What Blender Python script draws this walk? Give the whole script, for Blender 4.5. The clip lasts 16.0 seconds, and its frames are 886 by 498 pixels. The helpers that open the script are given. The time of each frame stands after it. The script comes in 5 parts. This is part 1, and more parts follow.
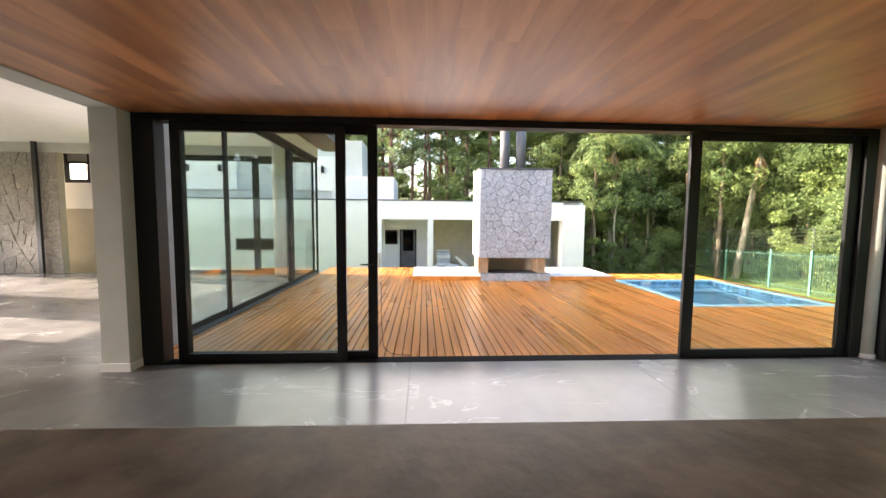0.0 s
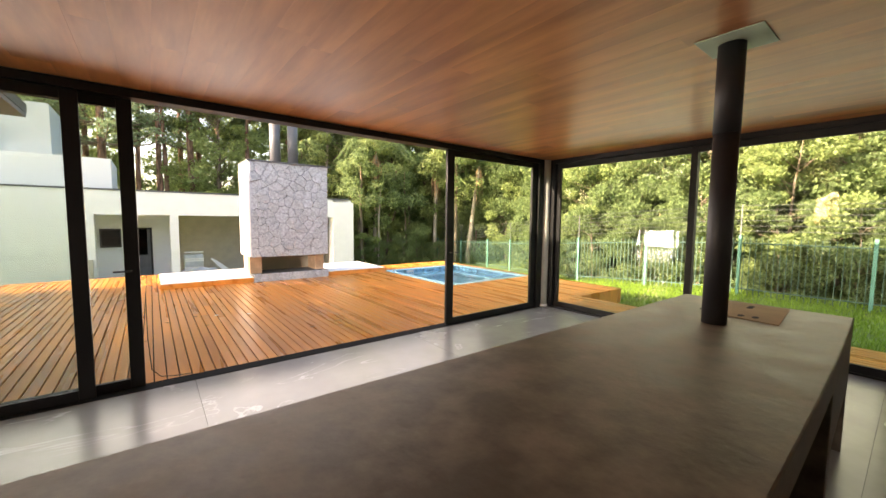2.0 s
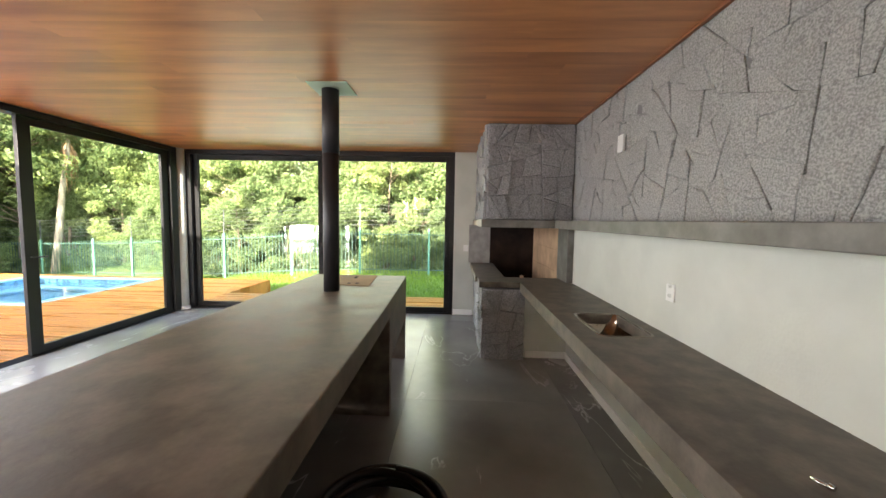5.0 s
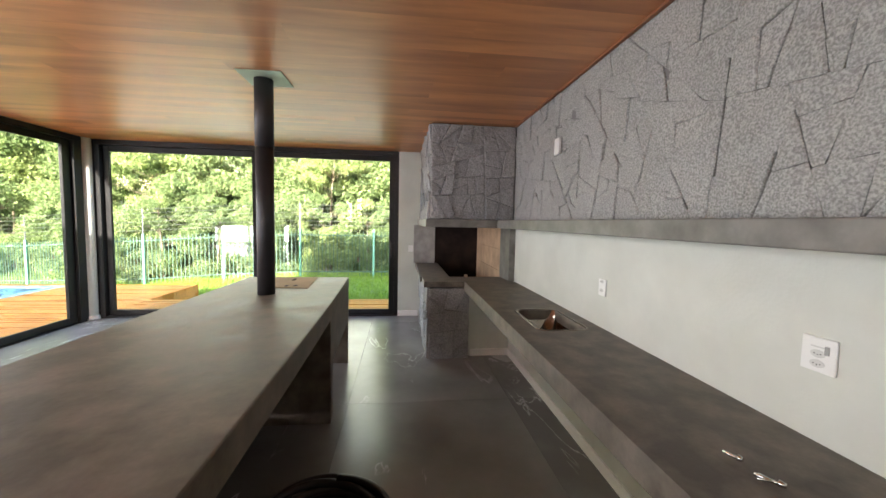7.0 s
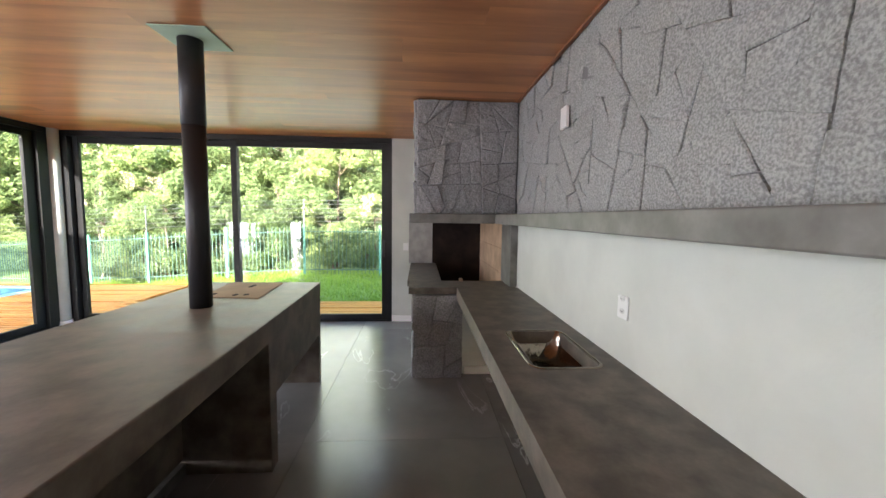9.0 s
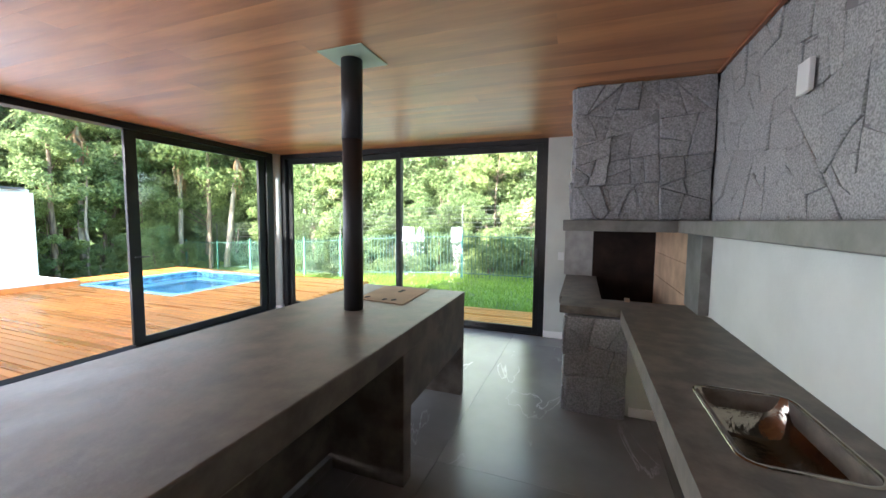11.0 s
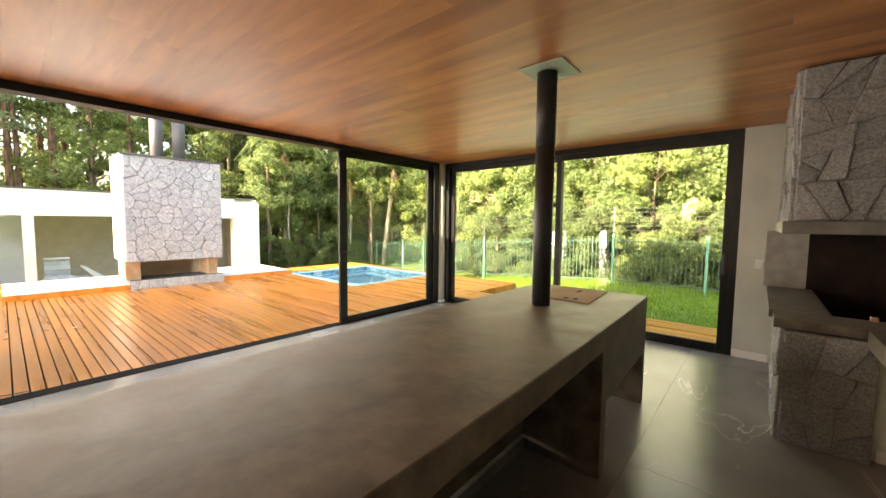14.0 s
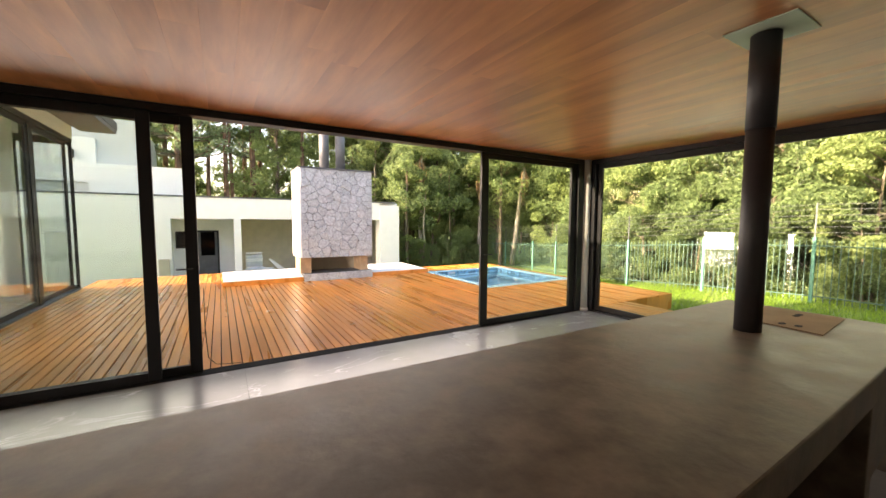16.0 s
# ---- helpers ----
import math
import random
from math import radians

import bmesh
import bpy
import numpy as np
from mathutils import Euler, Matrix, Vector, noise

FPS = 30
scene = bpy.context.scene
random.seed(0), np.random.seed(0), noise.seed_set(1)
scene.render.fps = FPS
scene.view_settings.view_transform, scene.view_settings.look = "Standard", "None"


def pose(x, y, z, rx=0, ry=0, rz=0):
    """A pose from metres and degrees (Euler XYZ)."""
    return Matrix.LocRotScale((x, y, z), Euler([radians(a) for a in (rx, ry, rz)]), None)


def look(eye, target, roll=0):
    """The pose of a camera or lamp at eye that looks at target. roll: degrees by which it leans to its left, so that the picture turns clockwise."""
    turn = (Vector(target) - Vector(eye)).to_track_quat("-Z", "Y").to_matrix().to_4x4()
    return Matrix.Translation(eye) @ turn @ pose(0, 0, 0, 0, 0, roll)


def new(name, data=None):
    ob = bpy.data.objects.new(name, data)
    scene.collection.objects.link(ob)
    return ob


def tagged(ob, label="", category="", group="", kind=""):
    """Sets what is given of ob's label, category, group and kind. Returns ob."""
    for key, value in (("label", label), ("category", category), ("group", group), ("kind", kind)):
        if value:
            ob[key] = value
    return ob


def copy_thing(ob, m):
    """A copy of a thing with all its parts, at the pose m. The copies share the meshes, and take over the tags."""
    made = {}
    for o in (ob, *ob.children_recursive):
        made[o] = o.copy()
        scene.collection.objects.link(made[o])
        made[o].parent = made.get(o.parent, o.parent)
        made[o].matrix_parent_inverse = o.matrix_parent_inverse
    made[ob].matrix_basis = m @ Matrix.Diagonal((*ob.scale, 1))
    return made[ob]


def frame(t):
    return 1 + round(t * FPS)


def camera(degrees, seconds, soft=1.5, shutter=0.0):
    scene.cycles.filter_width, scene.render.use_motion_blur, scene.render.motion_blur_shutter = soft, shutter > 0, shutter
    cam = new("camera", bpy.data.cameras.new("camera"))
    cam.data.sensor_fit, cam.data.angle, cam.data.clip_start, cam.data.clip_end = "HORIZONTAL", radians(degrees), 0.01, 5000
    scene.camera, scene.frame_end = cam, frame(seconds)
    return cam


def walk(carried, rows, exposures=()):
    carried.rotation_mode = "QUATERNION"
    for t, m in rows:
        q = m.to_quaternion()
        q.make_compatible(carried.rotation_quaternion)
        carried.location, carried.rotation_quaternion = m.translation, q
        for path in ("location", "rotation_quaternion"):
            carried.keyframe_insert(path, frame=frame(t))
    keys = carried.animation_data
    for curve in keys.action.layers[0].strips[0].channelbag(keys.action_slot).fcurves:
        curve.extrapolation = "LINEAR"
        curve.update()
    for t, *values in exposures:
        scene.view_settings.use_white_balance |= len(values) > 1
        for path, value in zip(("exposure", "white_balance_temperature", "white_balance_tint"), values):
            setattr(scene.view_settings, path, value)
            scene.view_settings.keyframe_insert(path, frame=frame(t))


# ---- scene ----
cam = camera(99.6, 16.0)
PATH = [
    (0, (0.172, 0.203, 1.636), (0.275, 2.194, 1.487), 0.5),
    (0.5, (0.110, 0.198, 1.646), (0.419, 2.169, 1.496), 0.3),
    (1, (0.032, 0.153, 1.64), (0.633, 2.055, 1.489), 0.4),
    (1.5, (-0.081, 0.074, 1.631), (0.839, 1.843, 1.478), 0.4),
    (2, (-0.267, 0.041, 1.632), (0.961, 1.612, 1.477), 0.6),
    (2.5, (-0.388, 0.017, 1.612), (1.103, 1.34, 1.454), 0.6),
    (3, (-0.451, -0.116, 1.598), (1.235, 0.949, 1.442), 0.6),
    (3.5, (-0.568, -0.304, 1.602), (1.25, 0.515, 1.449), 0.8),
    (4, (-0.626, -0.373, 1.626), (1.285, 0.194, 1.469), 0.9),
    (4.5, (-0.673, -0.314, 1.645), (1.301, -0.035, 1.486), 1.1),
    (5, (-0.688, -0.263, 1.630), (1.305, -0.2, 1.475), 1.0),
    (5.2, (-0.706, -0.268, 1.630), (1.288, -0.262, 1.476), 1.0),
    (7.5, (-0.602, -0.291, 1.604), (1.376, -0.54, 1.453), 1.0),
    (8, (-0.454, -0.427, 1.599), (1.522, -0.694, 1.438), 0.8),
    (10.3, (0.351, -0.724, 1.634), (2.305, -0.332, 1.475), 0.6),
    (10.5, (0.341, -0.719, 1.628), (2.274, -0.228, 1.476), 0.6),
    (11, (0.333, -0.714, 1.632), (2.203, -0.019, 1.478), 0.6),
    (11.5, (0.316, -0.697, 1.632), (2.124, 0.145, 1.48), 0.5),
    (12, (0.272, -0.663, 1.636), (2.029, 0.279, 1.482), 0.6),
    (12.5, (0.212, -0.563, 1.62), (1.928, 0.452, 1.47), 0.7),
    (13, (0.11, -0.447, 1.615), (1.794, 0.621, 1.469), 0.7),
    (13.5, (0.013, -0.406, 1.625), (1.647, 0.739, 1.481), 0.5),
    (14, (-0.078, -0.448, 1.61), (1.443, 0.843, 1.468), 0.6),
    (14.5, (-0.121, -0.434, 1.624), (1.238, 1.026, 1.476), 0.5),
    (15, (-0.129, -0.316, 1.627), (1.066, 1.281, 1.477), 0.5),
    (15.5, (-0.135, -0.168, 1.631), (0.961, 1.499, 1.481), 0.4),
    (16, (-0.152, -0.147, 1.636), (0.868, 1.568, 1.49), 0.3),
]
EXPOSURES = [(0, 2.8, 7300, 20), (1.5, 2.68, 7900, 24), (3.5, 3.2, 9300, 18), (5.2, 3.6, 6700, 18), (8, 3.65, 6550, 21), (11, 3.5, 5850, 17), (12.5, 3.35, 8500, 17), (14.5, 3.12, 9000, 18), (16, 2.75, 8400, 23)]
walk(cam, [(t, look(eye, target, roll)) for t, eye, target, roll in PATH], EXPOSURES)

# ---------- light ----------
SUN_EL, SUN_DIR = radians(19), Vector((-0.975, 0.2, 0)).normalized()
world = bpy.data.worlds.new("world")
scene.world = world
world.use_nodes = True
wn = world.node_tree
sky = wn.nodes.new("ShaderNodeTexSky")
sky.sky_type, sky.sun_disc = "NISHITA", False
sky.sun_elevation, sky.sun_rotation = SUN_EL, math.atan2(SUN_DIR.x, SUN_DIR.y)
sky.air_density, sky.dust_density, sky.ozone_density = 1.0, 2.5, 1.0
wn.links.new(sky.outputs[0], wn.nodes["Background"].inputs[0])
wn.nodes["Background"].inputs[1].default_value = 0.15
sun = new("sun", bpy.data.lights.new("sun", "SUN"))
sun.data.energy, sun.data.angle, sun.data.color = 3.4, radians(0.5), (1.0, 0.93, 0.82)
toward = SUN_DIR * math.cos(SUN_EL) + Vector((0, 0, math.sin(SUN_EL)))
sun.rotation_euler = toward.to_track_quat("Z", "Y").to_euler()


def window_light(name, eye, aim, w, h, watts, color, spread=100):
    lamp = new(name, bpy.data.lights.new(name, "AREA"))
    lamp.data.shape, lamp.data.size, lamp.data.size_y, lamp.data.energy, lamp.data.color = "RECTANGLE", w, h, watts, color
    lamp.data.spread = radians(spread)
    lamp.matrix_world = look(eye, aim)
    return lamp


window_light("window_light_north", (1.2, 4.75, 1.55), (1.2, 0.5, 0.0), 6.8, 2.3, 12, (0.95, 0.98, 1.0))
window_light("window_light_east", (6.1, 2.0, 1.55), (1.8, 1.0, 0.0), 3.8, 2.3, 3.2, (0.95, 1.0, 0.88))


# added lamp, set low so its reflection imitates sunlit patches in the east glass
window_light("window_light_west", (-13.1, 9.2, 0.62), (-7.0, 8.8, 0.9), 4.4, 1.0, 30, (0.97, 0.98, 1.0), 62)
# added lamp that brightens the living room floor from an unseen side
window_light("window_light_southwest", (-13.1, 2.8, 1.5), (-4.8, 6.2, 0.0), 1.2, 2.6, 32, (0.97, 0.98, 1.0), 40)


# ---------- materials ----------
def material(name, base, rough=0.6, metal=0.0, spec=0.5, scale=3.0, amount=0.12, tint=None, bump=0.0, bscale=40.0,
             stretch=(1, 1, 1), island=0.0, objr=0.0, detail=6.0, rvar=0.1, coat=0.0):
    """Base colour with two sizes of noise, per-piece variation and fine relief."""
    m = bpy.data.materials.new(name)
    m.use_nodes = True
    t, L = m.node_tree, m.node_tree.links
    b = t.nodes["Principled BSDF"]
    co = t.nodes.new("ShaderNodeTexCoord")
    mp = t.nodes.new("ShaderNodeMapping")
    mp.inputs["Scale"].default_value = stretch
    L.new(co.outputs["Object"], mp.inputs[0])
    vec = mp.outputs[0]
    if objr or island:
        add = t.nodes.new("ShaderNodeVectorMath")
        add.operation = "MULTIPLY_ADD"
        r = t.nodes.new("ShaderNodeObjectInfo").outputs["Random"] if objr else t.nodes.new("ShaderNodeNewGeometry").outputs["Random Per Island"]
        add.inputs[1].default_value = (1, 1, 1)
        mul = t.nodes.new("ShaderNodeMath")
        mul.operation, mul.inputs[1].default_value = "MULTIPLY", 37.0
        L.new(r, mul.inputs[0])
        L.new(mp.outputs[0], add.inputs[0])
        L.new(mul.outputs[0], add.inputs[2])
        vec = add.outputs[0]
    n1 = t.nodes.new("ShaderNodeTexNoise")
    n1.inputs["Scale"].default_value, n1.inputs["Detail"].default_value = scale, detail
    n2 = t.nodes.new("ShaderNodeTexNoise")
    n2.inputs["Scale"].default_value, n2.inputs["Detail"].default_value = scale * 9, 4.0
    L.new(vec, n1.inputs[0])
    L.new(vec, n2.inputs[0])
    ramp = t.nodes.new("ShaderNodeValToRGB")
    ramp.color_ramp.elements[0].position, ramp.color_ramp.elements[1].position = 0.37, 0.64
    lo = [c * (1 - amount * 2) for c in base] if tint is None else tint
    ramp.color_ramp.elements[0].color = (*lo, 1)
    ramp.color_ramp.elements[1].color = (*[min(1, c * (1 + amount)) for c in base], 1)
    L.new(n1.outputs[0], ramp.inputs[0])
    hsv = t.nodes.new("ShaderNodeHueSaturation")
    L.new(ramp.outputs[0], hsv.inputs["Color"])
    val = t.nodes.new("ShaderNodeMath")
    val.operation, val.inputs[1].default_value, val.inputs[2].default_value = "MULTIPLY_ADD", amount * 1.2, 1 - amount * 0.6
    L.new(n2.outputs[0], val.inputs[0])
    out = val.outputs[0]
    k = island or objr
    if k:
        v2 = t.nodes.new("ShaderNodeMath")
        v2.operation, v2.inputs[1].default_value = "MULTIPLY_ADD", k
        L.new(r, v2.inputs[0])
        off = t.nodes.new("ShaderNodeMath")
        off.operation, off.inputs[1].default_value = "SUBTRACT", k / 2
        L.new(out, off.inputs[0])
        L.new(off.outputs[0], v2.inputs[2])
        out = v2.outputs[0]
    L.new(out, hsv.inputs["Value"])
    L.new(hsv.outputs[0], b.inputs["Base Color"])
    rr = t.nodes.new("ShaderNodeMath")
    rr.operation, rr.inputs[1].default_value, rr.inputs[2].default_value = "MULTIPLY_ADD", rvar, rough - rvar / 2
    L.new(n1.outputs[0], rr.inputs[0])
    L.new(rr.outputs[0], b.inputs["Roughness"])
    b.inputs["Metallic"].default_value, b.inputs["Specular IOR Level"].default_value = metal, spec
    b.inputs["Coat Weight"].default_value = coat
    if bump:
        nb = t.nodes.new("ShaderNodeTexNoise")
        nb.inputs["Scale"].default_value, nb.inputs["Detail"].default_value = bscale, 8.0
        L.new(vec, nb.inputs[0])
        bp = t.nodes.new("ShaderNodeBump")
        bp.inputs["Strength"].default_value, bp.inputs["Distance"].default_value = bump, 0.02
        L.new(nb.outputs[0], bp.inputs["Height"])
        L.new(bp.outputs[0], b.inputs["Normal"])
    return m


def glass_material(name, tint, gloss=1.0):
    m = bpy.data.materials.new(name)
    m.use_nodes = True
    t, L = m.node_tree, m.node_tree.links
    t.nodes.remove(t.nodes["Principled BSDF"])
    tr, gl = t.nodes.new("ShaderNodeBsdfTransparent"), t.nodes.new("ShaderNodeBsdfGlossy")
    tr.inputs[0].default_value, gl.inputs["Roughness"].default_value = (*tint, 1), 0.0
    fr, pw, mul, mix = t.nodes.new("ShaderNodeLayerWeight"), t.nodes.new("ShaderNodeMath"), t.nodes.new("ShaderNodeMath"), t.nodes.new("ShaderNodeMixShader")
    fr.inputs["Blend"].default_value = 0.5
    pw.operation, pw.inputs[1].default_value = "POWER", 5.0
    mul.operation, mul.inputs[1].default_value, mul.inputs[2].default_value = "MULTIPLY_ADD", 0.85 * gloss, 0.035 * gloss
    L.new(fr.outputs["Facing"], pw.inputs[0])
    L.new(pw.outputs[0], mul.inputs[0])
    L.new(mul.outputs[0], mix.inputs[0])
    L.new(tr.outputs[0], mix.inputs[1])
    L.new(gl.outputs[0], mix.inputs[2])
    L.new(mix.outputs[0], t.nodes["Material Output"].inputs[0])
    return m


def leaf_material(name, a, b2):
    m = material(name, a, rough=0.55, scale=0.35, amount=0.1, tint=b2, island=0.5)
    m.node_tree.nodes["Principled BSDF"].inputs["Specular IOR Level"].default_value = 0.12
    t, L = m.node_tree, m.node_tree.links
    tl, mix = t.nodes.new("ShaderNodeBsdfTranslucent"), t.nodes.new("ShaderNodeMixShader")
    p = t.nodes["Principled BSDF"]
    src = p.inputs["Base Color"].links[0].from_socket
    L.new(src, tl.inputs[0])
    mix.inputs[0].default_value = 0.50
    L.new(p.outputs[0], mix.inputs[1])
    L.new(tl.outputs[0], mix.inputs[2])
    L.new(mix.outputs[0], t.nodes["Material Output"].inputs[0])
    return m


M_CHEEK = material("pale_grey_plaster", (0.36, 0.345, 0.33), 0.85, scale=9, amount=0.08, bump=0.2)
M_WALL = material("white_plaster", (0.60, 0.612, 0.56), 0.8, amount=0.03, bump=0.08, bscale=60)
M_WHITE = material("exterior_white_paint", (0.88, 0.87, 0.85), 0.8, amount=0.012, bump=0.1, bscale=50)
M_PALEPAVE = material("pale_cement_paving", (0.62, 0.60, 0.56), 0.8, scale=1.2, amount=0.06, bump=0.1)
M_GREYWALL = material("grey_render", (0.36, 0.36, 0.35), 0.85, amount=0.08, bump=0.1)
M_CEIL = material("varnished_wood_ceiling", (0.58, 0.257, 0.108), 0.38, scale=1.6, amount=0.2, tint=(0.42, 0.168, 0.067),
                  stretch=(2.6, 0.35, 1), island=0.055, bump=0.05, bscale=12, rvar=0.12)
M_DECK = material("oiled_deck_timber", (0.66, 0.25, 0.052), 0.30, scale=1.1, amount=0.16, tint=(0.53, 0.185, 0.037),
                  stretch=(3, 0.8, 1), objr=0.22, bump=0.05, bscale=14, rvar=0.34)
M_TILE = material("grey_marble_tile", (0.23, 0.222, 0.214), 0.25, scale=0.9, amount=0.12, tint=(0.165, 0.158, 0.152), bump=0.02, bscale=6, rvar=0.12, objr=0.05)
vt, VL = M_TILE.node_tree, M_TILE.node_tree.links
vb = vt.nodes["Principled BSDF"]
vsrc = vb.inputs["Base Color"].links[0].from_socket
vco, vmap, vnz = vt.nodes.new("ShaderNodeTexCoord"), vt.nodes.new("ShaderNodeMapping"), vt.nodes.new("ShaderNodeTexNoise")
vmap.inputs["Rotation"].default_value, vmap.inputs["Scale"].default_value = (0, 0, 0.7), (0.5, 1.3, 1)
vnz.inputs["Scale"].default_value, vnz.inputs["Detail"].default_value, vnz.inputs["Distortion"].default_value = 1.5, 8.0, 1.1
vsub, vabs, vramp, vmix = vt.nodes.new("ShaderNodeMath"), vt.nodes.new("ShaderNodeMath"), vt.nodes.new("ShaderNodeMapRange"), vt.nodes.new("ShaderNodeMixRGB")
vsub.operation, vsub.inputs[1].default_value, vabs.operation = "SUBTRACT", 0.56, "ABSOLUTE"
vramp.inputs["From Min"].default_value, vramp.inputs["From Max"].default_value = 0.0, 0.012
vramp.inputs["To Min"].default_value, vramp.inputs["To Max"].default_value = 0.75, 0.0
vmix.inputs[2].default_value = (0.55, 0.55, 0.54, 1)
VL.new(vco.outputs["Object"], vmap.inputs[0])
VL.new(vmap.outputs[0], vnz.inputs[0])
VL.new(vnz.outputs[0], vsub.inputs[0])
VL.new(vsub.outputs[0], vabs.inputs[0])
VL.new(vabs.outputs[0], vramp.inputs[0])
vmask, vmr, vmm = vt.nodes.new("ShaderNodeTexNoise"), vt.nodes.new("ShaderNodeMapRange"), vt.nodes.new("ShaderNodeMath")
vmask.inputs["Scale"].default_value, vmask.inputs["Detail"].default_value = 2.3, 3.0
vmr.inputs["From Min"].default_value, vmr.inputs["From Max"].default_value = 0.42, 0.60
vmm.operation = "MULTIPLY"
VL.new(vco.outputs["Object"], vmask.inputs[0])
VL.new(vmask.outputs[0], vmr.inputs[0])
VL.new(vramp.outputs[0], vmm.inputs[0])
VL.new(vmr.outputs[0], vmm.inputs[1])
VL.new(vmm.outputs[0], vmix.inputs[0])
VL.new(vsrc, vmix.inputs[1])
VL.new(vmix.outputs[0], vb.inputs["Base Color"])
M_GROUT = material("grout", (0.10, 0.10, 0.10), 0.9)
M_CONC = material("burnt_cement", (0.150, 0.121, 0.095), 0.49, spec=0.30, scale=5.5, amount=0.22, tint=(0.086, 0.067, 0.051), bump=0.11, bscale=18, rvar=0.3, detail=10)
M_CONC2 = material("grey_cement", (0.172, 0.166, 0.152), 0.5, spec=0.4, scale=6.0, amount=0.2, tint=(0.118, 0.110, 0.098), bump=0.10, bscale=18, rvar=0.3, detail=10)
M_STONE = material("grey_granite", (0.365, 0.37, 0.358), 0.88, scale=110, amount=0.19, objr=0.10, bump=1.0, bscale=19, detail=12)
# barbecue granite: darker stone, with part of its shade put into the colour
M_STONE3 = material("dark_shaded_granite", (0.30, 0.30, 0.305), 0.85, scale=70, amount=0.16, objr=0.30, bump=0.8, bscale=24, detail=12)
M_STONE2 = material("pale_granite", (0.44, 0.455, 0.485), 0.85, scale=20, amount=0.13, objr=0.12, bump=0.6, bscale=22, detail=10)
M_PIERSTONE = material("warm_sawn_stone", (0.38, 0.345, 0.30), 0.85, scale=14, amount=0.12, objr=0.14, bump=0.7, bscale=26, detail=10)
M_JOINT = material("mortar", (0.19, 0.19, 0.19), 0.95, bump=0.4)
M_JOINT2 = material("pale_mortar", (0.15, 0.15, 0.155), 0.95, bump=0.4)
M_LIGHTGREY = material("pale_grey_render", (0.62, 0.63, 0.62), 0.85, amount=0.03, bump=0.1)
M_COUNTER = material("brown_grey_cement", (0.150, 0.128, 0.106), 0.48, spec=0.35, scale=8.0, amount=0.26, tint=(0.092, 0.077, 0.063), bump=0.10, bscale=18, rvar=0.3, detail=10)
M_FRAME = material("black_aluminium", (0.009, 0.009, 0.010), 0.45, spec=0.35, amount=0.05)
M_TRACK = material("worn_black_track", (0.012, 0.012, 0.012), 0.85, spec=0.08, amount=0.05)
M_STEEL = material("black_steel_pipe", (0.022, 0.022, 0.024), 0.5, amount=0.1, bump=0.05)
M_SOFFIT = material("dark_grey_soffit", (0.16, 0.16, 0.17), 0.8, amount=0.05)
M_PIPE = material("painted_grey_steel", (0.10, 0.105, 0.115), 0.45, amount=0.1)
M_CHROME = material("polished_stainless_steel", (0.70, 0.69, 0.67), 0.07, metal=1.0, amount=0.03, rvar=0.05)
# polished steel with the dark brown reflections put into its base colour
M_SINK = material("steel_with_dark_reflections", (0.28, 0.235, 0.19), 0.05, metal=1.0, amount=0.05, rvar=0.05, bump=0.5, bscale=6)
M_PLASTIC = material("white_plastic", (0.8, 0.8, 0.78), 0.35, amount=0.01)
M_INSERT = material("off_white_plastic", (0.62, 0.62, 0.60), 0.4, amount=0.01)
M_DARK = material("dark_slot", (0.012, 0.012, 0.012), 0.8, spec=0.1)
M_SOOT = material("sooty_iron", (0.022, 0.013, 0.010), 0.85, spec=0.2, amount=0.25, bump=0.1)
M_FIREBRICK = material("refractory_board", (0.50, 0.33, 0.21), 0.8, amount=0.12, scale=4, bump=0.2)
M_CARD = material("cardboard", (0.36, 0.23, 0.12), 0.8, amount=0.1, bump=0.05)
M_PLATE = material("pale_green_plasterboard", (0.50, 0.66, 0.52), 0.7, amount=0.03)
M_WOODTRIM = material("wood_trim", (0.30, 0.12, 0.055), 0.45, amount=0.15)
M_GLASS = glass_material("clear_glass", (0.93, 0.96, 0.94), 0.95)
M_GLASS2 = glass_material("greenish_glass", (0.955, 0.975, 0.97))
M_DARKGLASS = glass_material("dark_glass", (0.20, 0.22, 0.23), 0.35)
M_POOL = material("pool_blue_gelcoat", (0.42, 0.74, 0.86), 0.25, amount=0.05)
M_POOLMOSAIC = material("pool_mosaic_band", (0.16, 0.42, 0.62), 0.3, scale=9, amount=0.35)
M_FENCE = material("green_painted_steel", (0.085, 0.24, 0.185), 0.6, spec=0.3, amount=0.05)
M_FENCEPICKET = material("dull_green_steel", (0.05, 0.12, 0.095), 0.6, amount=0.05)
M_BARK3 = material("pale_bark", (0.33, 0.29, 0.23), 0.9, scale=3, amount=0.25, stretch=(3, 3, 0.6), bump=0.6, bscale=12)
M_BARK = material("grey_brown_bark", (0.22, 0.17, 0.12), 0.9, scale=3, amount=0.3, stretch=(3, 3, 0.6), bump=0.8, bscale=12)
M_BARK2 = material("pine_bark", (0.26, 0.15, 0.10), 0.9, scale=3, amount=0.3, stretch=(3, 3, 0.6), bump=0.8, bscale=12)
M_LEAF = leaf_material("sunny_leaf", (0.22, 0.295, 0.125), (0.14, 0.205, 0.088))
M_LEAF2 = leaf_material("deep_leaf", (0.30, 0.37, 0.15), (0.20, 0.27, 0.10))
M_LEAF3 = leaf_material("pine_leaf", (0.26, 0.34, 0.19), (0.16, 0.23, 0.125))
M_GRASS = leaf_material("grass_blade", (0.28, 0.42, 0.06), (0.16, 0.28, 0.035))
